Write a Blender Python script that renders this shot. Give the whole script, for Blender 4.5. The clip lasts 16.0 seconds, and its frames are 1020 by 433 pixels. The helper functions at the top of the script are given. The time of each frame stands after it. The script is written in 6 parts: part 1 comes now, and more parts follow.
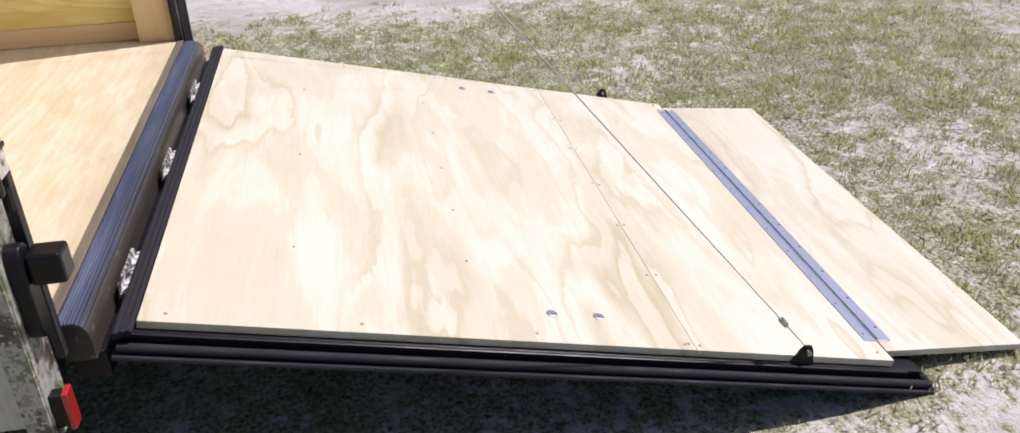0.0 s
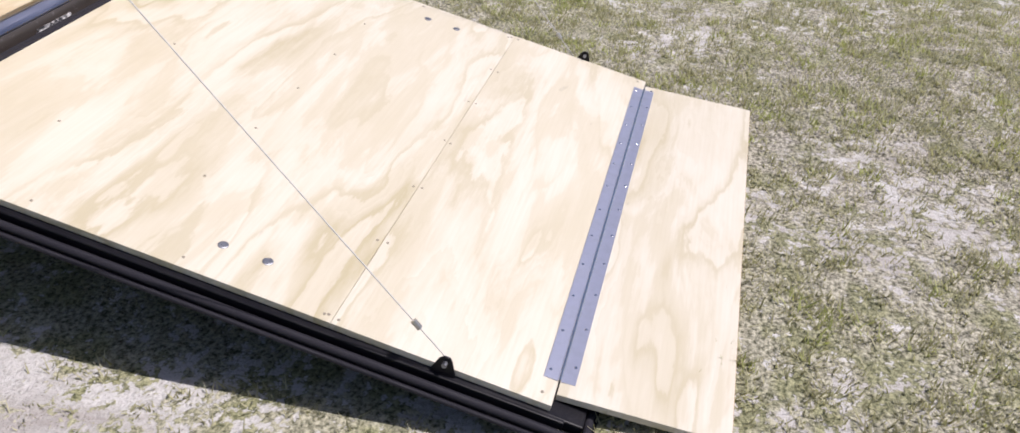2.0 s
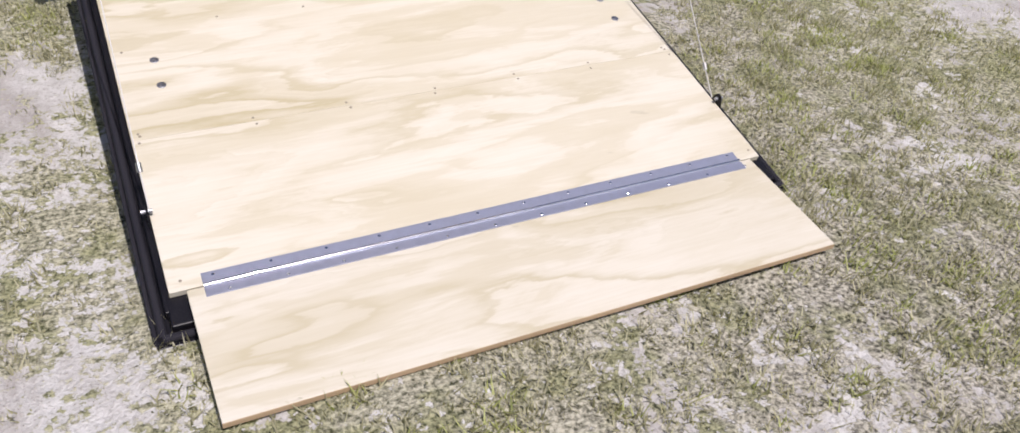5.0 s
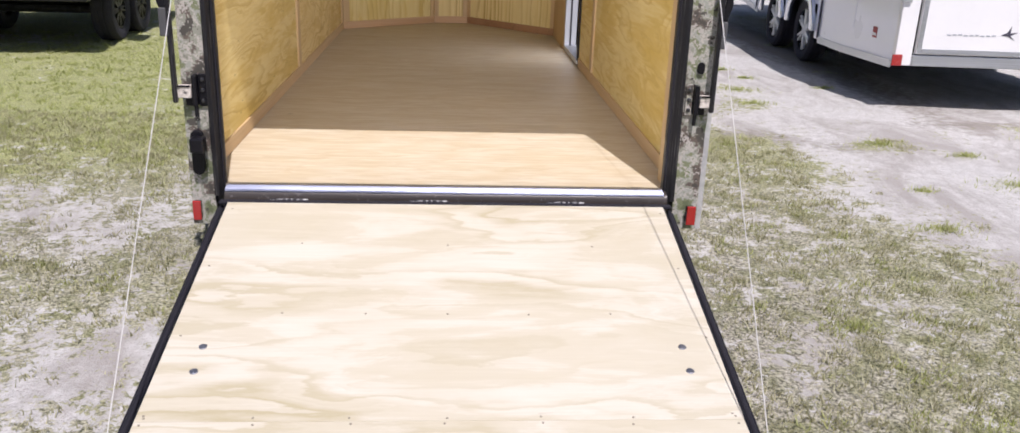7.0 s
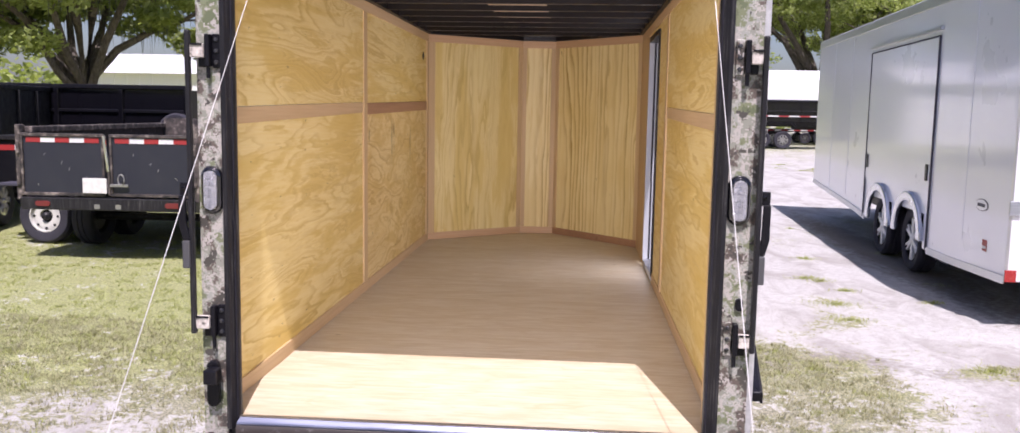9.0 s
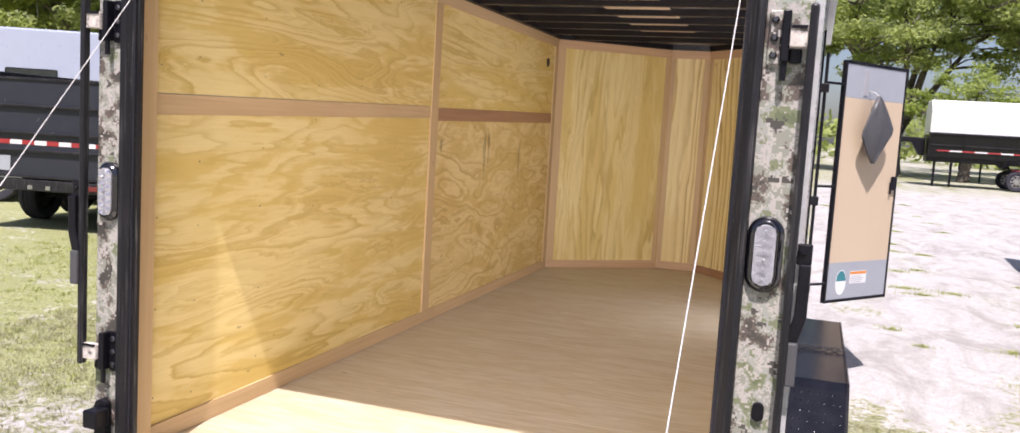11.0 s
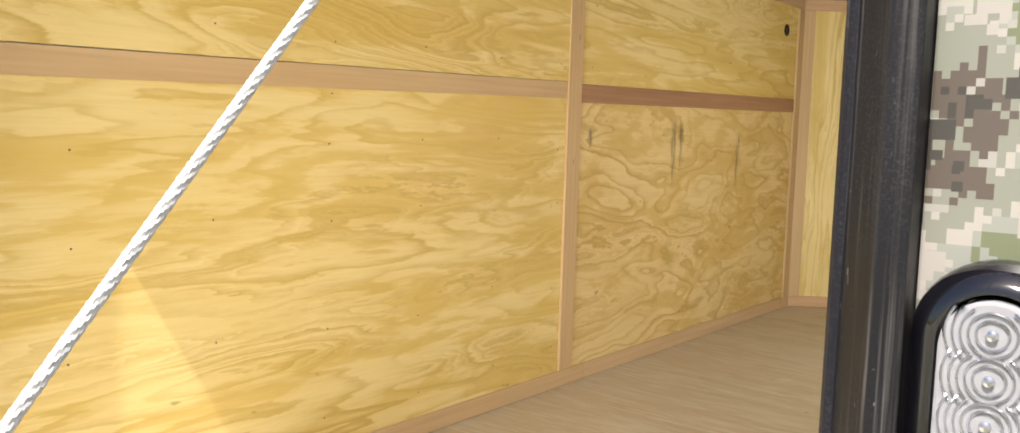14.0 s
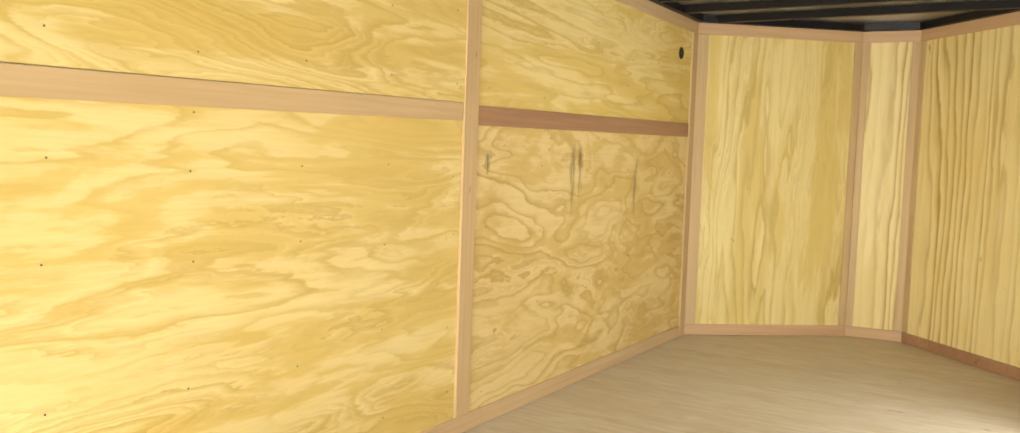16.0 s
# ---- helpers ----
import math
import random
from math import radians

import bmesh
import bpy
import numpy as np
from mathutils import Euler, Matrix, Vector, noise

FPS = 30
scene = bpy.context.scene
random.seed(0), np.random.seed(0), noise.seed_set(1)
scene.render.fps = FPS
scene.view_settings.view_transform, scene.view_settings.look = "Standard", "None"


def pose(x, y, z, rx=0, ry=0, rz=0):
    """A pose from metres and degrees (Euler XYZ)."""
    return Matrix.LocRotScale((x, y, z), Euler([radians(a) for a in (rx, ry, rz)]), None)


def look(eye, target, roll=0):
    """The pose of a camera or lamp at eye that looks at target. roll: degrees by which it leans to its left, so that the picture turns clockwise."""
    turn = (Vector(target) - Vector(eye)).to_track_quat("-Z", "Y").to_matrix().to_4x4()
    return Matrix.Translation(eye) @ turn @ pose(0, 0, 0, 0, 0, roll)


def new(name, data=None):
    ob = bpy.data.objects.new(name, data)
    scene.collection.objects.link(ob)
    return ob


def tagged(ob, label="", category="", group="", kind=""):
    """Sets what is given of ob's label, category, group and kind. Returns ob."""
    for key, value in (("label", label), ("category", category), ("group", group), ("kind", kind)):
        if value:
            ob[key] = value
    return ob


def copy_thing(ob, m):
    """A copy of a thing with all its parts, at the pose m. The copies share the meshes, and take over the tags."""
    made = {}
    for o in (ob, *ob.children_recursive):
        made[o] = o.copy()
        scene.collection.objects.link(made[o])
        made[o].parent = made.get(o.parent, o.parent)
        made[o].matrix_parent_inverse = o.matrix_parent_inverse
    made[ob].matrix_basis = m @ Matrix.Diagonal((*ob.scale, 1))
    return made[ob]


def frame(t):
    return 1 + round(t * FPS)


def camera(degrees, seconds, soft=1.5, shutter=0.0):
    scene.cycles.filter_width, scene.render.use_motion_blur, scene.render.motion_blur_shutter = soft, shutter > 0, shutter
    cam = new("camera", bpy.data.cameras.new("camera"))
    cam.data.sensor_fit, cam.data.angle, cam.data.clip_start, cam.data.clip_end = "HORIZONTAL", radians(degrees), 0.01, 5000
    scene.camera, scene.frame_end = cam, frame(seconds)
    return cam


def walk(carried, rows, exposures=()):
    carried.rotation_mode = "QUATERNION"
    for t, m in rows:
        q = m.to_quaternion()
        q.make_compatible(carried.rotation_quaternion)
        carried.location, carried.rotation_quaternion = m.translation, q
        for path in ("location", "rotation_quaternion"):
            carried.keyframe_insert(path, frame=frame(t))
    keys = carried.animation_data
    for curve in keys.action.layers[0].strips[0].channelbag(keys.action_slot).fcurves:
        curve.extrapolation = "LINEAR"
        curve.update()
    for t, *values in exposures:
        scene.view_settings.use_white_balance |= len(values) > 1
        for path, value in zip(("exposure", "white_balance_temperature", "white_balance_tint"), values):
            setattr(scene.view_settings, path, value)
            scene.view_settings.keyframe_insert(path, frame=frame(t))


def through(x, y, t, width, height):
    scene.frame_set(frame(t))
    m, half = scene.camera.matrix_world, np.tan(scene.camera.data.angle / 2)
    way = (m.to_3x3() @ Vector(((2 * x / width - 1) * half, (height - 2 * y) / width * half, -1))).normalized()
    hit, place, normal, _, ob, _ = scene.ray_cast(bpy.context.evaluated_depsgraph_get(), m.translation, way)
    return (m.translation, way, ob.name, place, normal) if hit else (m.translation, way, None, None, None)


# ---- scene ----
cam = camera(60.2, 16.0)
PATH = [
    (0, (-2.451, -0.612, 1.466), (-0.723, -0.915, 0.506), -1.4),
    (0.5, (-2.455, -1.042, 1.492), (-0.729, -1.214, 0.496), -0.2),
    (1, (-2.42, -1.402, 1.496), (-0.704, -1.399, 0.468), 0.7),
    (1.5, (-2.366, -1.729, 1.512), (-0.686, -1.541, 0.444), 1.6),
    (2, (-2.299, -2.064, 1.537), (-0.681, -1.696, 0.421), 2.4),
    (2.5, (-2.16, -2.359, 1.542), (-0.617, -1.819, 0.389), 3.5),
    (3, (-2.003, -2.646, 1.568), (-0.564, -1.926, 0.381), 4.3),
    (5.5, (-0.591, -3.713, 1.53), (-0.034, -2.161, 0.399), 3.9),
    (6, (-0.304, -3.74, 1.538), (0.07, -2.06, 0.519), 3.2),
    (6.5, (-0.14, -3.709, 1.585), (0.114, -1.919, 0.73), 3.0),
    (7, (0.015, -3.586, 1.61), (0.152, -1.701, 0.954), 2.0),
    (7.5, (0.123, -3.503, 1.656), (0.178, -1.565, 1.168), 1.5),
    (8, (0.231, -3.498, 1.698), (0.216, -1.531, 1.335), 1.1),
    (8.5, (0.316, -3.477, 1.721), (0.237, -1.499, 1.437), 0.9),
    (9, (0.421, -3.353, 1.736), (0.271, -1.373, 1.501), 1.0),
    (11.5, (1.283, -1.897, 1.673), (0.489, -0.072, 1.475), 3.9),
    (12, (1.362, -1.544, 1.651), (0.424, 0.211, 1.449), 4.0),
    (12.5, (1.325, -1.232, 1.658), (0.28, 0.46, 1.435), 3.74),
    (13, (1.278, -0.897, 1.605), (0.13, 0.726, 1.387), 2.64),
    (13.5, (1.225, -0.674, 1.586), (0.015, 0.904, 1.373), 2.0),
    (14, (1.115, -0.513, 1.576), (-0.131, 1.038, 1.382), 1.73),
    (14.5, (1.005, -0.373, 1.557), (-0.23, 1.192, 1.408), 1.1),
    (15, (0.956, -0.321, 1.567), (-0.221, 1.291, 1.438), 1.2),
    (15.5, (0.914, -0.3, 1.575), (-0.183, 1.368, 1.451), 1.4),
    (16, (0.887, -0.288, 1.588), (-0.144, 1.42, 1.451), 2.0),
]
walk(cam, [(t, look(eye, target, roll)) for t, eye, target, roll in PATH],
     [(0, 0.05, 6200, 20), (5.5, -0.05, 6250, 19), (6.5, -0.06, 6200, 18), (7.5, 0.14, 6050, 24), (8.5, 0.28, 6050, 28), (9.0, 0.38, 6050, 29), (11.5, 0.51, 6250, 21), (13.0, 0.60, 6350, 16), (14.0, 0.75, 6600, 12), (14.5, 0.92, 6650, 7), (16.0, 1.15, 6650, 6)])

# ---- world, sun ----
SUN = Vector((-0.110, 0.555, -1.0)).normalized()
sun = new("sun", bpy.data.lights.new("sun", "SUN"))
sun.data.energy, sun.data.angle, sun.data.color = 4.9, radians(0.55), (1.0, 0.95, 0.87)
sun.matrix_world = look((0, -20, 40), Vector((0, -20, 40)) + SUN)
world = bpy.data.worlds.new("world")
scene.world = world
world.use_nodes = True
wnt = world.node_tree
sky = wnt.nodes.new("ShaderNodeTexSky")
sky.sky_type, sky.sun_disc = "NISHITA", False
sky.sun_elevation = math.asin(-SUN.z)
sky.sun_rotation = math.atan2(-SUN.x, -SUN.y)
sky.air_density, sky.dust_density, sky.ozone_density = 1.0, 2.0, 1.0
wnt.links.new(sky.outputs[0], wnt.nodes["Background"].inputs[0])
wnt.nodes["Background"].inputs[1].default_value = 0.080

# Daylight that the open sky and the sunlit ramp throw in through the rear opening.
skylight = new("rear_opening_skylight", bpy.data.lights.new("rear_opening_skylight", "AREA"))
skylight.data.shape, skylight.data.size, skylight.data.size_y = "RECTANGLE", 1.8, 1.75
skylight.data.spread = radians(106)
skylight.data.energy, skylight.data.color = 18.5, (1.0, 0.95, 0.88)
skylight.matrix_world = look((0.03, 0.0, 1.43), (0.03, 1.0, 1.40))
# The same at the open side door.
doorlight = new("side_doorway_skylight", bpy.data.lights.new("side_doorway_skylight", "AREA"))
doorlight.data.shape, doorlight.data.size, doorlight.data.size_y = "RECTANGLE", 0.74, 1.7
doorlight.data.energy, doorlight.data.color = 7.8, (1.0, 0.97, 0.92)
doorlight.matrix_world = look((0.97, 3.64, 1.42), (0.0, 3.64, 1.40))


# ---- materials ----
class Mat:
    """A node material and short ways to add nodes to it."""

    def __init__(self, name, rough=0.5, metal=0.0, coat=0.0):
        self.m = bpy.data.materials.new(name)
        self.m.use_nodes = True
        self.nt = self.m.node_tree
        self.b = self.nt.nodes["Principled BSDF"]
        self.b.inputs["Roughness"].default_value = rough
        self.b.inputs["Metallic"].default_value = metal
        self.b.inputs["Coat Weight"].default_value = coat
        self.b.inputs["Coat Roughness"].default_value = 0.08

    def node(self, kind, operation="", data_type="", blend_type="", attribute_name=""):
        n = self.nt.nodes.new(kind)
        if operation:
            n.operation = operation
        if data_type:
            n.data_type, n.blend_type = data_type, blend_type
        if attribute_name:
            n.attribute_name = attribute_name
        return n

    def put(self, source, target):
        self.nt.links.new(source, target)

    def coords(self, scale=(1, 1, 1), vary=0.0, snap=0.0):
        c = self.node("ShaderNodeTexCoord").outputs["Object"]
        if vary:
            info = self.node("ShaderNodeObjectInfo")
            mul = self.node("ShaderNodeMath", operation="MULTIPLY")
            self.put(info.outputs["Random"], mul.inputs[0])
            mul.inputs[1].default_value = vary
            add = self.node("ShaderNodeVectorMath", operation="ADD")
            self.put(c, add.inputs[0])
            self.put(mul.outputs[0], add.inputs[1])
            c = add.outputs[0]
        if snap:
            s = self.node("ShaderNodeVectorMath", operation="SNAP")
            add = self.node("ShaderNodeVectorMath", operation="ADD")
            add.inputs[1].default_value = (0.0013, 0.0017, 0.0011)
            self.put(c, add.inputs[0])
            self.put(add.outputs[0], s.inputs[0])
            s.inputs[1].default_value = (snap, snap, snap)
            c = s.outputs[0]
        if scale != (1, 1, 1):
            mp = self.node("ShaderNodeVectorMath", operation="MULTIPLY")
            mp.inputs[1].default_value = scale
            self.put(c, mp.inputs[0])
            c = mp.outputs[0]
        return c

    def noise(self, vec, scale, detail=3.0, rough=0.5, distort=0.0):
        n = self.node("ShaderNodeTexNoise")
        self.put(vec, n.inputs["Vector"])
        n.inputs["Scale"].default_value = scale
        n.inputs["Detail"].default_value = detail
        n.inputs["Roughness"].default_value = rough
        n.inputs["Distortion"].default_value = distort
        return n.outputs["Fac"]

    def math(self, op, a, b=0.0, c=None):
        n = self.node("ShaderNodeMath", operation=op)
        for i, v in enumerate((a, b) if c is None else (a, b, c)):
            if isinstance(v, (int, float)):
                n.inputs[i].default_value = v
            else:
                self.put(v, n.inputs[i])
        return n.outputs[0]

    def ramp(self, fac, stops, constant=False):
        n = self.node("ShaderNodeValToRGB")
        n.color_ramp.interpolation = "CONSTANT" if constant else "LINEAR"
        els = n.color_ramp.elements
        while len(els) < len(stops):
            els.new(0.5)
        for e, (p, c) in zip(els, stops):
            e.position = p
            e.color = (c, c, c, 1) if isinstance(c, (int, float)) else (*c, 1)
        self.put(fac, n.inputs[0])
        return n.outputs[0]

    def mix(self, fac, a, b, kind="MIX"):
        n = self.node("ShaderNodeMix", data_type="RGBA", blend_type=kind)
        for i, v in ((0, fac), (6, a), (7, b)):
            if isinstance(v, (int, float)):
                n.inputs[i].default_value = v
            elif isinstance(v, tuple):
                n.inputs[i].default_value = (*v, 1)
            else:
                self.put(v, n.inputs[i])
        return n.outputs[2]

    def colour(self, c):
        if isinstance(c, tuple):
            self.b.inputs["Base Color"].default_value = (*c, 1)
        else:
            self.put(c, self.b.inputs["Base Color"])
        return self

    def rough(self, r):
        self.put(r, self.b.inputs["Roughness"])
        return self

    def bump(self, height, strength=0.2, distance=0.01):
        n = self.node("ShaderNodeBump")
        n.inputs["Strength"].default_value = strength
        n.inputs["Distance"].default_value = distance
        self.put(height, n.inputs["Height"])
        self.put(n.outputs[0], self.b.inputs["Normal"])
        return self


def plywood(name, pale, mid, gold, along, across=2.6, length=0.8, rings=9.0, vary=7.0, lines=1.0, patch=0.6, curl=0.5, drift=0.0, wander=0.5, streak=0.0, stain=0.0, knots=0.5):
    """Rotary-cut pine face: nested growth rings that darken slowly and end sharply, each ring of its own strength,
    golden patches drawn out along the grain, close curly lines in places, fibres, small knots and flecks."""
    k = Mat(name, 0.55)
    s = [across] * 3
    s[along] = length
    f = [120.0] * 3
    f[along] = 4.0

    def at(q, shift):
        return k.coords(tuple(q * v for v in s), vary + shift)
    field = k.noise(at(1.0, 0.0), 1.0, 2.6, 0.48, 0.35)
    wob = k.noise(at(3.2, 0.0), 2.0, 4.0, 0.6)
    fibre = k.noise(k.coords(tuple(f), vary), 1.0, 2.0)
    h = k.math("ADD", k.math("MULTIPLY", field, rings), k.math("MULTIPLY_ADD", wob, wander, k.math("MULTIPLY", fibre, 0.10)))
    if drift:
        xyz = k.node("ShaderNodeSeparateXYZ")
        k.put(k.coords(), xyz.inputs[0])
        h = k.math("ADD", h, k.math("MULTIPLY", xyz.outputs[{2: 0, 1: 2, 0: 1}[along]], drift))

    def ring_strength(v, lo):
        w = k.node("ShaderNodeTexWhiteNoise")
        w.noise_dimensions = "1D"
        k.put(k.math("FLOOR", v), w.inputs["W"])
        return k.math("MULTIPLY_ADD", w.outputs["Value"], 1.0 - lo, lo)
    band = k.ramp(k.math("FRACT", h), [(0.0, 0.12), (0.10, 0.0), (0.40, 0.05), (0.68, 0.40), (0.86, 1.0), (0.93, 0.9), (1.0, 0.12)])
    area = k.ramp(k.noise(at(0.7, 1.0), 1.1, 2.0), [(0.34, 0.25), (0.62, 1.0)])
    grain = k.math("MULTIPLY", k.math("MULTIPLY", band, ring_strength(h, 0.12)), k.math("MULTIPLY", area, lines))
    # Golden heartwood lies between rings: soft along the grain, with a firm edge where a ring ends.
    blot = k.math("ADD", k.noise(at(1.5, 3.0), 1.2, 5.0, 0.60, 0.6), k.math("MULTIPLY_ADD", band, 0.06, k.math("MULTIPLY", fibre, 0.03)))
    wisp = k.ramp(blot, [(0.45, 0.0), (0.52, 0.22), (0.56, 0.72), (0.70, 1.0)])
    col = k.mix(k.math("MULTIPLY", wisp, patch), pale, gold)
    col = k.mix(grain, col, mid)
    # Close curly lines in a few places.
    v = k.math("MULTIPLY_ADD", wob, 0.8, k.math("MULTIPLY", h, 2.6))
    fine = k.ramp(k.math("FRACT", v), [(0.1, 0.0), (0.70, 0.7), (0.84, 1.0), (0.95, 0.0)])
    where = k.ramp(k.noise(at(1.2, 8.0), 1.2, 2.0), [(0.49, 0.0), (0.60, curl)])
    col = k.mix(k.math("MULTIPLY", k.math("MULTIPLY", fine, ring_strength(v, 0.3)), where), col, mid)
    cloud = k.noise(k.coords(vary=vary), 2.1, 4.0, 0.55)
    col = k.mix(k.ramp(cloud, [(0.42, 0.0), (0.75, 0.30)]), col, gold)
    col = k.mix(k.math("MULTIPLY", k.ramp(fibre, [(0.38, 0.0), (0.72, 1.0)]), 0.20), col, gold)
    # Small resin flecks and knots, drawn out a little along the grain.
    q = [16.0] * 3
    q[along] = 7.0
    fleck = k.math("MULTIPLY", k.ramp(k.noise(k.coords(tuple(q), vary + 5.0), 1.0, 2.0, 0.6), [(0.745, 0.0), (0.775, 1.0)]), knots)
    col = k.mix(fleck, col, tuple(0.32 * c for c in mid))
    if streak:
        g = [42.0] * 3
        g[along] = 6.0
        line = k.noise(k.coords(tuple(g), vary + 4.0), 1.0, 3.0, 0.6)
        col = k.mix(k.math("MULTIPLY", k.ramp(line, [(0.46, 0.0), (0.62, 1.0)]), streak), col, mid)
        col = k.mix(k.math("MULTIPLY", k.ramp(line, [(0.30, 1.0), (0.44, 0.0)]), streak), col, tuple(min(0.85, 1.15 * c) for c in pale))
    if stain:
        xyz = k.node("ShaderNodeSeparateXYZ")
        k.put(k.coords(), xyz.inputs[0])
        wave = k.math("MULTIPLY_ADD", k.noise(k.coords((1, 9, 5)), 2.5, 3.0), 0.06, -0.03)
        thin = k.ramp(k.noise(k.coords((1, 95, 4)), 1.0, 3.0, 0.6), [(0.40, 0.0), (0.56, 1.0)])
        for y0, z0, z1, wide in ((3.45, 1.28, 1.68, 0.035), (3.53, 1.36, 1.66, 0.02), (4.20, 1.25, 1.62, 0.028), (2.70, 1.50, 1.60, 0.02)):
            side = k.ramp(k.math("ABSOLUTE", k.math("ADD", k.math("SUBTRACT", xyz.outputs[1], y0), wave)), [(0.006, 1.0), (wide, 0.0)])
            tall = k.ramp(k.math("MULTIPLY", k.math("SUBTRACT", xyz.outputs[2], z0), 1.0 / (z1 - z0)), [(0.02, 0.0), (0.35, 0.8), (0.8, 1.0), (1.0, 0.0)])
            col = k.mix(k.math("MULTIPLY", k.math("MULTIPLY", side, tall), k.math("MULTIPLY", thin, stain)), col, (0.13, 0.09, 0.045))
    k.colour(col)
    k.rough(k.ramp(fibre, [(0.2, 0.46), (0.8, 0.62)]))
    return k.bump(k.math("MULTIPLY_ADD", grain, 0.35, fibre), 0.14, 0.002).m


RAMP_PLY = plywood("ramp_plywood", (0.62, 0.583, 0.50), (0.41, 0.358, 0.225), (0.495, 0.444, 0.322), 0, across=3.2, length=0.75, rings=10.0, lines=1.1, patch=0.70, curl=0.3, wander=1.1, knots=0.15)
FLOOR_PLY = plywood("floor_plywood", (0.58, 0.522, 0.41), (0.445, 0.35, 0.215), (0.515, 0.435, 0.30), 0, across=4.6, length=1.1, rings=9.0, lines=0.55, patch=0.85, curl=0.3, wander=1.0, streak=0.40, knots=0.7)
WALL_PLY = plywood("wall_plywood", (0.79, 0.66, 0.32), (0.53, 0.37, 0.098), (0.65, 0.475, 0.125), 1, across=3.5, length=0.52, rings=15.0, lines=0.95, patch=0.9, curl=0.95, wander=1.3)
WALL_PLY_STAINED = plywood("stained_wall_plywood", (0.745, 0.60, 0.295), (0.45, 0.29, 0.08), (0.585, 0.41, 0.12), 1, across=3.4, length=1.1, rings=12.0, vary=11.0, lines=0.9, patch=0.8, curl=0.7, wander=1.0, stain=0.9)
NOSE_PLY = plywood("nose_plywood", (0.80, 0.685, 0.335), (0.43, 0.29, 0.07), (0.65, 0.49, 0.14), 2, across=3.4, length=0.45, rings=9.0, lines=1.0, patch=0.75, curl=0.5, drift=9.0, wander=1.3)
NOSE_PLY_BOLD = plywood("bold_nose_plywood", (0.83, 0.71, 0.37), (0.42, 0.27, 0.07), (0.69, 0.53, 0.185), 2, across=2.8, length=0.45, rings=6.0, vary=13.0, lines=1.7, patch=0.5, curl=0.0, drift=17.0, wander=0.8)


def sawn_wood(name, a, b, along):
    k = Mat(name, 0.6)
    f = [70.0] * 3
    f[along] = 2.0
    g = [6.0] * 3
    g[along] = 0.6
    fine, wide = k.noise(k.coords(tuple(f), 5.0), 1.0, 2.0), k.noise(k.coords(tuple(g), 9.0), 1.0, 3.0)
    fac = k.math("ADD", k.math("MULTIPLY", fine, 0.5), k.math("MULTIPLY", wide, 0.6))
    h = [16.0] * 3
    h[along] = 5.0
    knot = k.ramp(k.noise(k.coords(tuple(h), 13.0), 1.0, 1.0), [(0.765, 0.0), (0.80, 0.75)])
    col = k.mix(knot, k.ramp(fac, [(0.35, a), (0.75, b)]), (0.14, 0.08, 0.04))
    return k.colour(col).bump(fine, 0.1, 0.002).m


TRIM_Y = sawn_wood("trim_wood", (0.50, 0.35, 0.19), (0.62, 0.46, 0.27), 1)
TRIM_Z = sawn_wood("trim_wood_upright", (0.49, 0.34, 0.175), (0.61, 0.45, 0.25), 2)
TRIM_X = sawn_wood("trim_wood_cross", (0.50, 0.32, 0.18), (0.62, 0.42, 0.25), 0)
TRIM_DARK = sawn_wood("trim_wood_dark", (0.30, 0.16, 0.085), (0.42, 0.24, 0.13), 1)
PLY_EDGE = sawn_wood("plywood_edge", (0.30, 0.21, 0.13), (0.52, 0.38, 0.24), 0)


def black_paint(name, base=0.010, rough=0.28, dust=0.25, coat=0.0, gloss=0.5, scratched=0.0):
    """Painted black metal: fine pale speckle and scuffs that gather in places."""
    k = Mat(name, rough, 0.0, coat)
    k.b.inputs["Coat IOR"].default_value = 1.9
    k.b.inputs["Specular IOR Level"].default_value = gloss
    big, fine = k.noise(k.coords(vary=3.0), 9.0, 5.0, 0.6), k.noise(k.coords(), 520.0, 2.0, 0.6)
    d = k.math("MULTIPLY", k.ramp(big, [(0.40, 0.25), (0.68, 1.0)]), k.ramp(fine, [(0.50, 0.0), (0.66, dust)]))
    col = k.mix(d, (base, base * 0.95, base * (1.2 if scratched else 1.45)), (0.17, 0.165, 0.17))
    if scratched:
        lines = k.ramp(k.noise(k.coords((150.0, 150.0, 2.2)), 1.0, 4.0, 0.7), [(0.52, 0.0), (0.70, 1.0)])
        chips = k.ramp(k.noise(k.coords((1.0, 1.0, 0.6)), 190.0, 2.0, 0.6), [(0.69, 0.0), (0.74, 1.0)])
        worn = k.math("MULTIPLY", k.math("MAXIMUM", lines, chips), k.ramp(k.noise(k.coords((6.0, 6.0, 1.6)), 4.0, 3.0), [(0.42, 0.12), (0.66, scratched)]))
        col = k.mix(worn, col, (0.20, 0.19, 0.18))
    k.colour(col)
    k.rough(k.ramp(big, [(0.3, rough), (0.7, min(1.0, rough * 1.6))]))
    return k.bump(fine, 0.05, 0.001).m


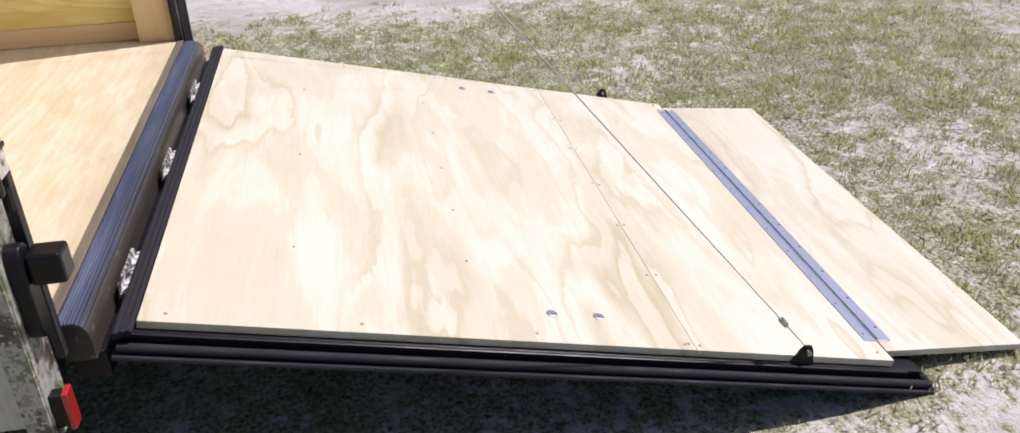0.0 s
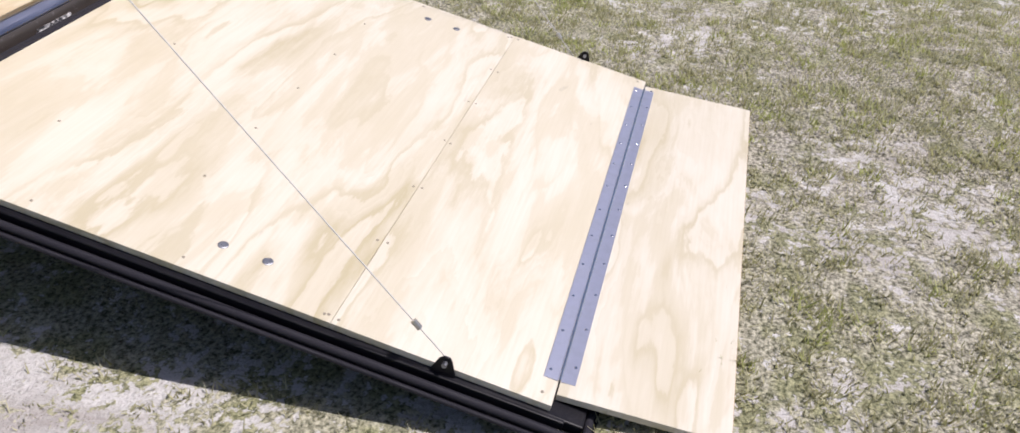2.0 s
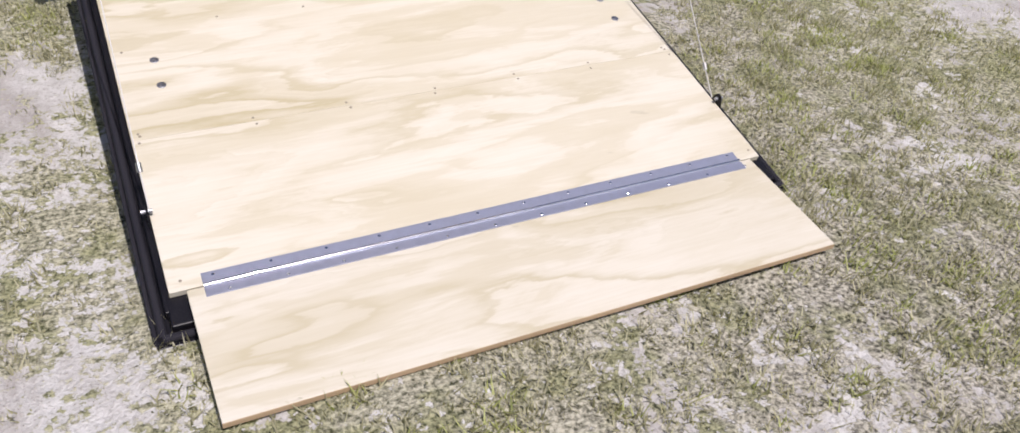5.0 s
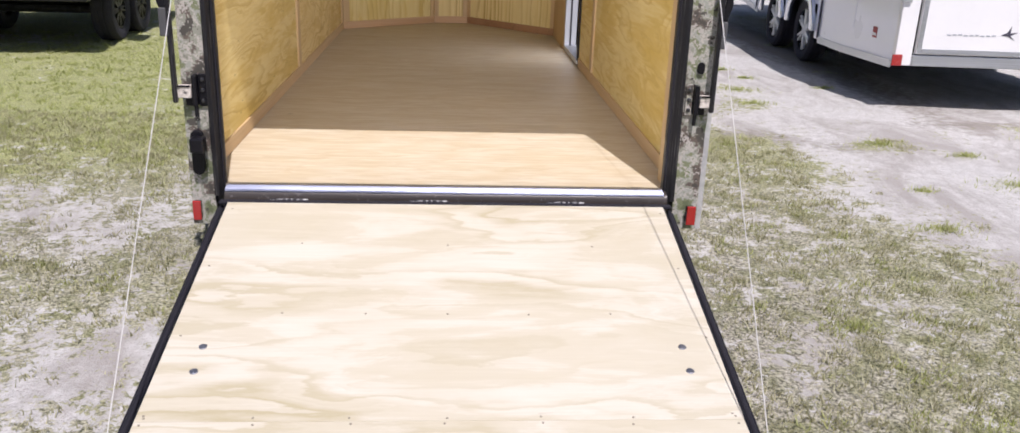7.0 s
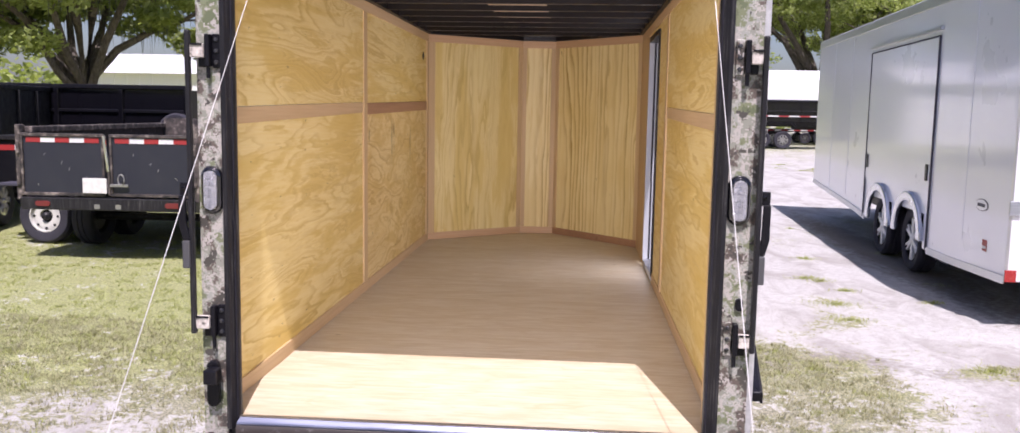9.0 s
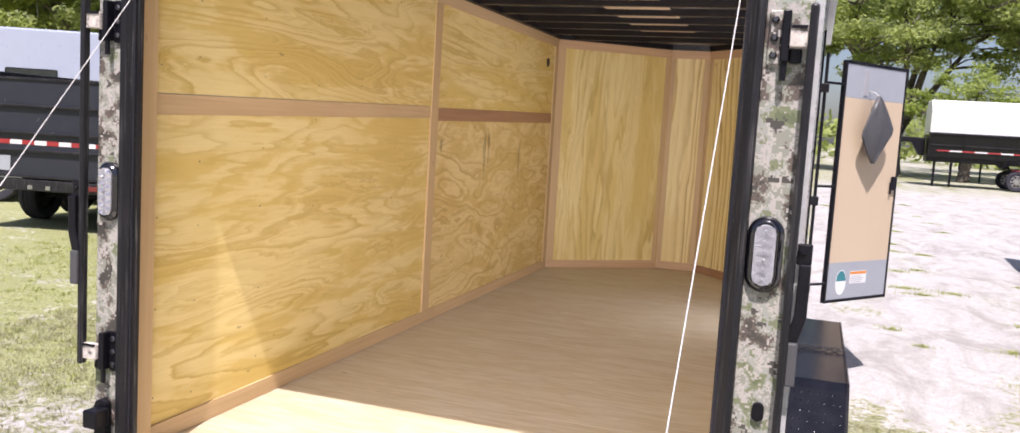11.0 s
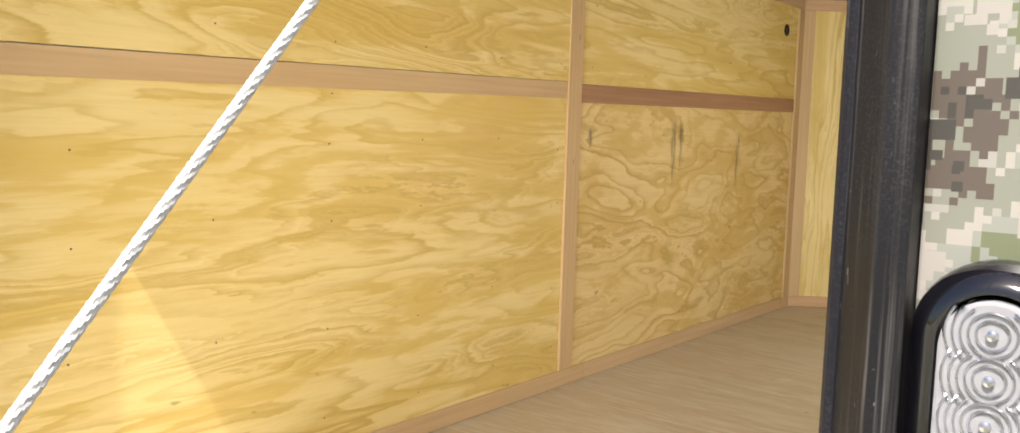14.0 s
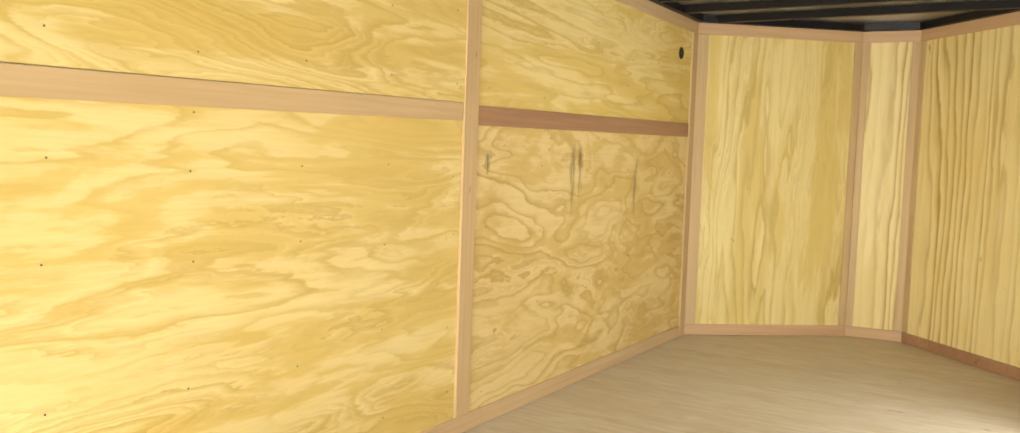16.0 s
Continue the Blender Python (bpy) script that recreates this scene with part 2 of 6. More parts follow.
BLACK = black_paint("black_steel", 0.006, 0.28, 0.10, gloss=0.25)
BLACK_WORN = black_paint("worn_black_steel", 0.010, 0.36, 0.10, gloss=0.35, scratched=0.75)
BEZEL = black_paint("bezel_plastic", 0.005, 0.10, 0.03, 0.55, 0.5)
GLOSS_BLACK = black_paint("glossy_black_plastic", 0.005, 0.1, 0.02)
RUBBER = black_paint("rubber", 0.012, 0.6, 0.2, gloss=0.3)
TYRE = black_paint("tyre_rubber", 0.022, 0.8, 0.5)
DARK_GREY = black_paint("dark_grey_steel", 0.05, 0.5, 0.4)


def camo(name, coat, flow):
    """Digital camouflage wrap: square-edged blotches in pale grey-green, tan, green, brown and near black."""
    k = Mat(name, 0.42, 0.0, coat)
    k.b.inputs["Coat Roughness"].default_value = 0.24 if coat < 0.5 else 0.32
    k.b.inputs["Coat IOR"].default_value = 1.5 if coat < 0.5 else 1.8
    c = k.coords(snap=0.0043)
    wide = k.noise(c, 10.5, 5.0, 0.60)
    other = k.noise(k.coords((1.3, 1.3, 1.3), snap=0.0056), 7.0, 5.0, 0.6)
    tiny = k.noise(c, 75.0, 1.0)
    base = k.ramp(wide, [(0.0, (0.13, 0.15, 0.08)), (0.37, (0.19, 0.21, 0.12)), (0.43, (0.33, 0.335, 0.295)), (0.475, (0.46, 0.425, 0.38)), (0.50, (0.27, 0.275, 0.225)), (0.55, (0.125, 0.098, 0.082)), (0.60, (0.066, 0.060, 0.051)), (0.67, (0.065, 0.06, 0.052))], True)
    over = k.ramp(other, [(0.0, 0.0), (0.545, 1.0), (0.575, 0.0)], True)
    col = k.mix(over, base, (0.44, 0.405, 0.37))
    low = k.ramp(other, [(0.0, 1.0), (0.39, 0.0)], True)
    col = k.mix(low, col, (0.07, 0.064, 0.055))
    speck = k.ramp(tiny, [(0.0, 0.0), (0.67, 1.0)], True)
    col = k.mix(speck, col, (0.40, 0.375, 0.34))
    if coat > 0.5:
        # Side skin: reflected daylight painted in as pale grey, then darker upright streaks.
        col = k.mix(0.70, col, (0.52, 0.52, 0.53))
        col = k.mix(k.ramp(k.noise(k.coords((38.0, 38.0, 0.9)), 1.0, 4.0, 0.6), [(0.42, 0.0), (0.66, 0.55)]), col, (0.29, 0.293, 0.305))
    k.colour(col)
    streak = k.noise(k.coords((flow, flow, 1.2)), 1.0, 4.0)
    k.rough(k.ramp(streak, [(0.3, 0.3), (0.7, 0.5)]))
    return k.bump(streak, flow / 110.0, 0.004).m


CAMO = camo("camouflage_wrap", 0.2, 8.0)
SHEEN_SKIN = camo("camouflage_skin_painted_sheen", 1.0, 45.0)


def metal(name, base, rough=0.3, streak=(1, 1, 60)):
    k = Mat(name, rough, 1.0)
    n = k.noise(k.coords(streak, 2.0), 1.0, 3.0)
    k.colour(k.ramp(n, [(0.3, tuple(0.8 * v for v in base)), (0.7, base)]))
    return k.rough(k.ramp(n, [(0.3, rough), (0.75, rough + 0.15)])).m


k = Mat("brown_grey_threshold", 0.34)
_w, _f = k.noise(k.coords((2, 30, 30)), 1.0, 4.0, 0.6), k.noise(k.coords((4, 4, 4)), 9.0, 5.0, 0.7)
_c = k.mix(_w, (0.030, 0.025, 0.023), (0.075, 0.062, 0.055))
SILL = k.colour(k.mix(k.ramp(_f, [(0.60, 0.0), (0.74, 0.5)]), _c, (0.40, 0.39, 0.38))).m
RIBBED = metal("ribbed_zinc", (0.26, 0.28, 0.37), 0.32, (4, 40, 40))
k = Mat("greased_black_steel", 0.45)
_f = k.noise(k.coords((6, 6, 6)), 9.0, 5.0, 0.7)
GREASED = k.colour(k.ramp(_f, [(0.44, (0.02, 0.02, 0.024)), (0.52, (0.42, 0.41, 0.41)), (0.62, (0.72, 0.72, 0.71))])).m
ALU = metal("aluminium", (0.62, 0.64, 0.68), 0.32, (1, 90, 90))
ALU_DULL = metal("dull_worn_metal", (0.42, 0.39, 0.35), 0.45, (3, 60, 60))
GALV = metal("galvanised_sheet", (0.60, 0.62, 0.66), 0.3, (8, 8, 8))
k = Mat("worn_keeper_paint", 0.5)
_f = k.noise(k.coords(vary=3.0), 45.0, 4.0, 0.65)
KEEPER = k.colour(k.ramp(_f, [(0.34, (0.11, 0.10, 0.09)), (0.44, (0.50, 0.45, 0.40)), (0.62, (0.68, 0.63, 0.57))])).m
STEEL = metal("bare_steel", (0.55, 0.54, 0.52), 0.35, (30, 30, 30))
RUST = Mat("rusty_steel", 0.75)
_n = RUST.noise(RUST.coords(vary=4.0), 9.0, 6.0, 0.65)
RUST.colour(RUST.ramp(_n, [(0.36, (0.022, 0.02, 0.02)), (0.54, (0.085, 0.070, 0.062)), (0.68, (0.29, 0.25, 0.215))])).bump(_n, 0.3, 0.004)
RUST = RUST.m


def plain(name, c, rough=0.5, coat=0.0, dirt=0.15, scale=5.0):
    k = Mat(name, rough, 0.0, coat)
    n = k.noise(k.coords(vary=2.0), scale, 5.0, 0.6)
    k.colour(k.mix(k.ramp(n, [(0.45, 0.0), (0.75, dirt)]), c, tuple(0.45 * v + 0.03 for v in c)))
    return k.rough(k.ramp(n, [(0.3, rough), (0.7, min(1.0, rough + 0.12))])).m


WHITE = plain("white_paint", (0.80, 0.80, 0.80), 0.3, 0.4, 0.06)
SILVER = plain("pale_silver_panel", (0.86, 0.88, 0.96), 0.25, 1.0, 0.03, 0.8)
SILVER.node_tree.nodes["Principled BSDF"].inputs["Coat IOR"].default_value = 1.65
GREY_PANEL = plain("grey_panel", (0.40, 0.44, 0.54), 0.25, 0.5, 0.1)
RED = plain("red_lens", (0.36, 0.02, 0.018), 0.2, 0.5, 0.1)
RED_TAPE = plain("red_tape", (0.34, 0.03, 0.03), 0.4, 0.0, 0.2)
WHITE_TAPE = plain("white_tape", (0.75, 0.75, 0.75), 0.4, 0.0, 0.2)
TAN = plain("tan_board", (0.58, 0.46, 0.325), 0.6, 0.0, 0.08, 2.0)
VINYL = plain("grey_sheet", (0.36, 0.38, 0.42), 0.4, 0.0, 0.1)
BAG = plain("dark_grey_plastic", (0.075, 0.075, 0.08), 0.42, 0.0, 0.2)
TEAL = plain("teal_sticker", (0.04, 0.22, 0.26), 0.4)
ORANGE = plain("orange_sticker", (0.75, 0.28, 0.06), 0.4)
BLUE = plain("dark_blue_paint", (0.02, 0.035, 0.10), 0.25, 0.8, 0.1)
CABLE = plain("pale_cable", (0.56, 0.55, 0.535), 0.45, 0.1, 0.1, 80.0)
DIRTY_WHITE = plain("dirty_white_plate", (0.7, 0.7, 0.66), 0.5, 0.0, 0.4, 14.0)
YELLOW = plain("yellow_paint", (0.6, 0.42, 0.06), 0.5)
BOLT = metal("dark_bolt_steel", (0.14, 0.14, 0.15), 0.32, (20, 20, 20))
SCREW = metal("screw_steel", (0.35, 0.36, 0.40), 0.4, (20, 20, 20))
RAMP_SCREW = plain("dull_ramp_screw", (0.24, 0.21, 0.165), 0.5)
DARK_SCREW = plain("dark_screw", (0.07, 0.065, 0.06), 0.5)

k = Mat("diamond_plate", 0.22)
_w = k.noise(k.coords(), 14.0, 3.0)
k.colour(k.ramp(_w, [(0.3, (0.006, 0.007, 0.012)), (0.8, (0.014, 0.015, 0.021))]))
k.b.inputs["Specular IOR Level"].default_value = 0.16
PLATE = k.m

k = Mat("lamp_lens", 0.12)
k.colour((0.46, 0.46, 0.49))
k.b.inputs["Transmission Weight"].default_value = 0.2
_w = k.noise(k.coords(), 120.0, 2.0)
LENS = k.bump(_w, 0.25, 0.002).m
DIODE = metal("ringed_reflector", (0.74, 0.74, 0.78), 0.18, (9, 9, 9))
ZINC = plain("bluish_zinc_hinge", (0.40, 0.42, 0.53), 0.32, 0.0, 0.3, 20.0)
ZINC.node_tree.nodes["Principled BSDF"].inputs["Metallic"].default_value = 0.6
RED_DULL = plain("dull_red_lens", (0.16, 0.02, 0.018), 0.4, 0.2, 0.3)
CHROME = metal("chrome", (0.85, 0.85, 0.87), 0.08, (5, 5, 5))
ALLOY = plain("machined_alloy", (0.78, 0.78, 0.79), 0.3, 0.0, 0.1)
ALLOY.node_tree.nodes["Principled BSDF"].inputs["Metallic"].default_value = 0.15
POLISHED = metal("polished_fender", (0.80, 0.83, 0.92), 0.14, (6, 6, 6))
GLASS = plain("dark_glass", (0.02, 0.025, 0.03), 0.05, 1.0, 0.0)

k = Mat("bark", 0.9)
_w = k.noise(k.coords((3, 3, 0.7)), 4.0, 5.0, 0.65)
BARK = k.colour(k.ramp(_w, [(0.3, (0.05, 0.04, 0.033)), (0.7, (0.17, 0.145, 0.12))])).bump(_w, 0.8, 0.05).m


def leaf(name, a, b, through=0.35, gain=1.5):
    k = Mat(name, 0.55)
    geo = k.node("ShaderNodeNewGeometry")
    k.colour(k.ramp(geo.outputs["Random Per Island"], [(0.0, a), (1.0, b)]))
    k.b.inputs["Transmission Weight"].default_value = 0.0
    tr = k.node("ShaderNodeBsdfTranslucent")
    tr.inputs[0].default_value = (min(0.8, b[0] * gain), min(0.85, b[1] * gain * 1.05), b[2], 1)
    mx = k.node("ShaderNodeMixShader")
    mx.inputs[0].default_value = through
    k.put(k.b.outputs[0], mx.inputs[1])
    k.put(tr.outputs[0], mx.inputs[2])
    k.put(mx.outputs[0], k.nt.nodes["Material Output"].inputs[0])
    return k.m


LEAF = leaf("oak_leaf", (0.045, 0.062, 0.02), (0.34, 0.39, 0.12), 0.38, 1.5)
LEAF_BRIGHT = leaf("young_leaf", (0.09, 0.13, 0.025), (0.30, 0.36, 0.09), 0.4, 1.6)
MOSS = leaf("hanging_moss", (0.06, 0.066, 0.05), (0.17, 0.18, 0.13))
GRASS = leaf("grass_blade", (0.070, 0.066, 0.038), (0.47, 0.445, 0.315))
GRASS_GREEN = leaf("green_grass_blade", (0.13, 0.155, 0.04), (0.44, 0.46, 0.19))

# Ground: turf over pale sand, by the share of turf that the sheet carries, broken up by finer noise.
k = Mat("turf_and_sand", 0.95)
c = k.coords()
attr = k.node("ShaderNodeAttribute", attribute_name="turf").outputs["Fac"]
green = k.node("ShaderNodeAttribute", attribute_name="green").outputs["Fac"]
n1, n2, n3 = k.noise(c, 2.3, 5.0, 0.65), k.noise(c, 14.0, 6.0, 0.72), k.noise(c, 75.0, 4.0, 0.65)
share = k.math("ADD", attr, k.math("ADD", k.math("MULTIPLY_ADD", n1, 1.6, -0.78), k.math("MULTIPLY_ADD", n2, 2.0, -0.97)))
n4 = k.noise(c, 34.0, 3.0, 0.6)
share = k.math("ADD", share, k.math("ADD", k.math("MULTIPLY_ADD", n3, 0.8, -0.4), k.math("MULTIPLY_ADD", n4, 1.4, -0.7)))
cover = k.ramp(share, [(0.44, 0.0), (0.53, 1.0)])
sand = k.mix(k.ramp(n2, [(0.35, 0.0), (0.7, 1.0)]), (0.60, 0.588, 0.57), (0.44, 0.43, 0.412))
sand = k.mix(k.ramp(n3, [(0.5, 0.0), (0.72, 0.7)]), sand, (0.24, 0.225, 0.19))
mottle = k.ramp(k.noise(k.coords((1.0, 0.45, 1.0)), 1.9, 6.0, 0.74, 0.8), [(0.46, 0.0), (0.62, 0.8)])
sand = k.mix(mottle, sand, (0.33, 0.303, 0.28))
# Dark earth patches, and painted shade that deepens the silver trailer's shadow.
soil_and_shade = k.node("ShaderNodeAttribute", attribute_name="soil_and_shade").outputs["Fac"]
soil_and_shade = k.ramp(k.math("ADD", soil_and_shade, k.math("MULTIPLY_ADD", n2, 1.2, -0.6)), [(0.30, 0.0), (0.75, 0.85)])
sand = k.mix(soil_and_shade, sand, k.mix(n3, (0.11, 0.09, 0.068), (0.26, 0.225, 0.185)))
litter = k.ramp(k.noise(c, 150.0, 2.0, 0.6), [(0.66, 0.0), (0.72, 0.85)])
sand = k.mix(litter, sand, (0.16, 0.14, 0.11))
fleck = k.ramp(n3, [(0.36, 0.0), (0.62, 1.0)])
olive = k.ramp(k.noise(c, 5.5, 3.0, 0.6), [(0.48, 0.0), (0.60, 1.0)])
dry = k.mix(olive, k.mix(fleck, (0.05, 0.045, 0.030), (0.51, 0.482, 0.40)), k.mix(fleck, (0.034, 0.036, 0.016), (0.33, 0.325, 0.20)))
lush = k.mix(fleck, (0.10, 0.125, 0.032), (0.48, 0.485, 0.23))
turf = k.mix(green, dry, lush)
k.colour(k.mix(cover, sand, turf))
GROUND = k.bump(k.math("ADD", k.math("MULTIPLY", n3, 0.7), n2), 0.6, 0.03).m


# ---- mesh helpers ----
def thing(name, label, category, group="", m=None):
    ob = new(name)
    ob.empty_display_size = 0.1
    if m is not None:
        ob.matrix_world = m
    return tagged(ob, label, category, group)


def finish(bm, smooth=False):
    for f in bm.faces:
        f.smooth = smooth
    return bm


def part(name, bm, material, parent, label="", smooth=False, m=None, kind=""):
    """Links a bmesh as one mesh object under a thing or a part; m is its place within the parent."""
    me = bpy.data.meshes.new(name)
    finish(bm, smooth).to_mesh(me)
    bm.free()
    for mm in material if isinstance(material, (list, tuple)) else (material,):
        me.materials.append(mm)
    if smooth:
        me.set_sharp_from_angle(angle=radians(40))
    ob = new(name, me)
    if parent is not None:
        ob.parent = parent
    if m is not None:
        ob.matrix_local = m
    return tagged(ob, label, kind=kind)


def again(ob, m):
    """The same mesh once more under the same parent."""
    o = ob.copy()
    scene.collection.objects.link(o)
    o.matrix_local = m
    return o


def box(x0, x1, y0, y1, z0, z1, bevel=0.0, bm=None):
    """A box, its edges rounded off by bevel."""
    b = bmesh.new()
    bmesh.ops.create_cube(b, size=1.0)
    for v in b.verts:
        v.co = Vector(((x0 + x1) / 2 + v.co.x * (x1 - x0), (y0 + y1) / 2 + v.co.y * (y1 - y0), (z0 + z1) / 2 + v.co.z * (z1 - z0)))
    if bevel:
        bmesh.ops.bevel(b, geom=b.edges[:], offset=bevel, segments=2, affect="EDGES", profile=0.5)
    return join(bm, b)


def join(bm, b):
    if bm is None:
        return b
    me = bpy.data.meshes.new("joined")
    b.to_mesh(me)
    b.free()
    bm.from_mesh(me)
    bpy.data.meshes.remove(me)
    return bm


def moved(b, m):
    bmesh.ops.transform(b, matrix=m, verts=b.verts[:])
    return b


def prism(outline, y0, y1, axis="y", bevel=0.0, bm=None):
    """A flat outline drawn out along an axis. For y the outline is (x, z), for x (y, z), for z (x, y)."""
    def at(p, d):
        return {"y": (p[0], d, p[1]), "x": (d, p[0], p[1]), "z": (p[0], p[1], d)}[axis]
    b = bmesh.new()
    a = [b.verts.new(at(p, y0)) for p in outline]
    c = [b.verts.new(at(p, y1)) for p in outline]
    n = len(outline)
    b.faces.new(a)
    b.faces.new(c[::-1])
    for i in range(n):
        b.faces.new((a[i], c[i], c[(i + 1) % n], a[(i + 1) % n]))
    bmesh.ops.recalc_face_normals(b, faces=b.faces[:])
    if bevel:
        bmesh.ops.bevel(b, geom=b.edges[:], offset=bevel, segments=2, affect="EDGES", profile=0.5)
    return join(bm, b)


def tube(points, radius, seg=8, bm=None, taper=None):
    """A round bar along a line of points."""
    b = bmesh.new()
    pts = [Vector(p) for p in points]
    rings = []
    for i, p in enumerate(pts):
        d = (pts[min(i + 1, len(pts) - 1)] - pts[max(i - 1, 0)]).normalized()
        side = d.cross(Vector((0, 0, 1)) if abs(d.z) < 0.9 else Vector((1, 0, 0))).normalized()
        up = side.cross(d)
        r = radius if taper is None else taper[i]
        rings.append([b.verts.new(p + r * (math.cos(a) * side + math.sin(a) * up)) for a in (2 * math.pi * j / seg for j in range(seg))])
    for r0, r1 in zip(rings, rings[1:]):
        for j in range(seg):
            b.faces.new((r0[j], r0[(j + 1) % seg], r1[(j + 1) % seg], r1[j]))
    b.faces.new(rings[0][::-1])
    b.faces.new(rings[-1])
    bmesh.ops.recalc_face_normals(b, faces=b.faces[:])
    return join(bm, b)


def lathe(profile, seg=24, bm=None, closed=True):
    """Turns a profile of (radius, height) about the z axis."""
    b = bmesh.new()
    rings = [[b.verts.new((r * math.cos(2 * math.pi * j / seg), r * math.sin(2 * math.pi * j / seg), h)) for j in range(seg)] for r, h in profile]
    for r0, r1 in zip(rings, rings[1:]):
        for j in range(seg):
            b.faces.new((r0[j], r0[(j + 1) % seg], r1[(j + 1) % seg], r1[j]))
    if closed:
        b.faces.new(rings[0][::-1])
        b.faces.new(rings[-1])
    bmesh.ops.recalc_face_normals(b, faces=b.faces[:])
    return join(bm, b)


def stadium(w, h, n=10):
    """The outline of an upright oval with straight sides, w wide and h high."""
    r, s = w / 2, h / 2 - w / 2
    top = [(r * math.cos(a), s + r * math.sin(a)) for a in (math.pi * i / n for i in range(n + 1))]
    return top + [(-x, -z) for x, z in top]


# ---- ground ----
def soft(v, a, b):
    t = min(1.0, max(0.0, (v - a) / (b - a)))
    return t * t * (3 - 2 * t)


def road_edge(x):
    """How far forward the turf reaches beside the trailer before the sandy track begins."""
    return 1.2 + 2.9 * math.exp(-max(0.0, x - 1.6) / 1.1)


def turf_at(x, y):
    wob = noise.noise((x * 0.55, y * 0.55, 3.0)) * 1.1 + noise.noise((x * 1.7, y * 1.7, 8.0)) * 0.35
    share = 0.62 + 0.28 * noise.noise((x * 0.45, y * 0.45, 1.0)) + 0.16 * noise.noise((x * 1.3, y * 1.3, 5.0))
    left = soft(-x, 0.9, 2.6) * soft(y, 0.4, 2.5)
    share += 0.14 * left
    share -= 0.20 * math.exp(-((x + 1.75) / 0.42) ** 2 - ((y - 1.15) / 0.55) ** 2)
    if x > 1.2:
        track = soft(y - road_edge(x) + 0.5 * wob, -0.5, 0.9)
        share += 0.5 * track * soft(noise.noise((x * 0.9, y * 0.9, 20.0)), 0.28, 0.5)
        share -= 0.75 * track * (0.55 + 0.45 * soft(40 - y, 0, 10))
    side = soft(x + 0.5 * wob, 2.3, 3.5) * soft(3.0 - y, 0.0, 1.0) * soft(y + 4.5, 0, 1.5)
    share -= 0.58 * side
    share -= 0.34 * math.exp(-((x - 2.1) / 1.0) ** 2 - ((y + 4.6) / 0.5) ** 2)
    share -= 0.54 * soft(-x, 0.85, 1.05) * soft(x + 2.6, 0.0, 0.9) * soft(0.1 - y, 0.0, 0.8) * soft(y + 3.0, 0.0, 0.8) * (0.7 + 0.6 * noise.noise((x * 1.2, y * 1.2, 14.0)))
    share += 0.10 * soft(x, 0.2, 0.9) * soft(2.4 - x, 0.0, 0.4) * soft(-0.6 - y, 0.0, 0.6)
    if y > 36:
        share += 0.3 * soft(y, 36, 44)
    return share


def height_at(x, y):
    near = soft(6.0 - abs(x), 0, 1) * soft(8 - abs(y + 1), 0, 1)
    return (0.018 * noise.noise((x * 0.9, y * 0.9, 0.0)) + 0.010 * noise.noise((x * 3.1, y * 3.1, 2.0))) - 0.012 - 0.03 * near * soft(1.3 - abs(x), 0.0, 0.5) * soft(-0.3 - y, 0, 0.6) * soft(y + 2.1, 0, 0.5)


def make_ground():
    def ticks(lo, hi, step, far):
        a = list(np.arange(lo, hi + 1e-6, step))
        d, out, back = step, [], []
        while (out[-1] if out else hi) < far:
            d *= 1.22
            out.append((out[-1] if out else hi) + d)
            back.append((back[-1] if back else lo) - d)
        return [float(v) for v in back[::-1] + a + out]
    xs, ys = ticks(-7.0, 6.0, 0.11, 900.0), ticks(-6.0, 8.0, 0.11, 900.0)
    verts = [(x, y, height_at(x, y) if abs(x) < 40 and abs(y) < 60 else -0.012) for y in ys for x in xs]
    w = len(xs)
    faces = [(j * w + i, j * w + i + 1, (j + 1) * w + i + 1, (j + 1) * w + i) for j in range(len(ys) - 1) for i in range(w - 1)]
    me = bpy.data.meshes.new("ground")
    me.from_pydata(verts, [], faces)
    turf = me.attributes.new("turf", "FLOAT", "POINT")
    turf.data.foreach_set("value", [turf_at(x, y) for x, y, _ in verts])
    lush = me.attributes.new("green", "FLOAT", "POINT")
    lush.data.foreach_set("value", [min(1.0, 0.18 + 0.62 * soft(-x, 0.8, 3.0) * soft(y, 0.3, 2.5) + 0.4 * soft(y, 1.0, 3.0) + 0.25 * noise.noise((x * 0.5, y * 0.5, 9.0))) for x, y, _ in verts])
    soil_and_shade = me.attributes.new("soil_and_shade", "FLOAT", "POINT")
    # The last, long spot is no earth: it darkens the silver trailer's cast shadow.
    spots = ((2.1, 3.0, 0.75, 0.38, 0.9), (3.1, 2.75, 0.5, 0.22, 0.6), (4.6, 3.6, 1.1, 0.25, 0.6), (6.0, 3.0, 1.2, 0.3, 0.6), (4.38, 8.5, 0.45, 5.0, 1.0))
    soil_and_shade.data.foreach_set("value", [max(h * math.exp(-((x - a) / p) ** 2 - ((y - b) / q) ** 2) for a, b, p, q, h in spots) if abs(x) < 12 and abs(y) < 20 else 0.0 for x, y, _ in verts])
    for p in me.polygons:
        p.use_smooth = True
    me.materials.append(GROUND)
    tagged(new("ground", me), "dry patchy turf over pale sand with a sandy track", "ground", kind="structure")


make_ground()


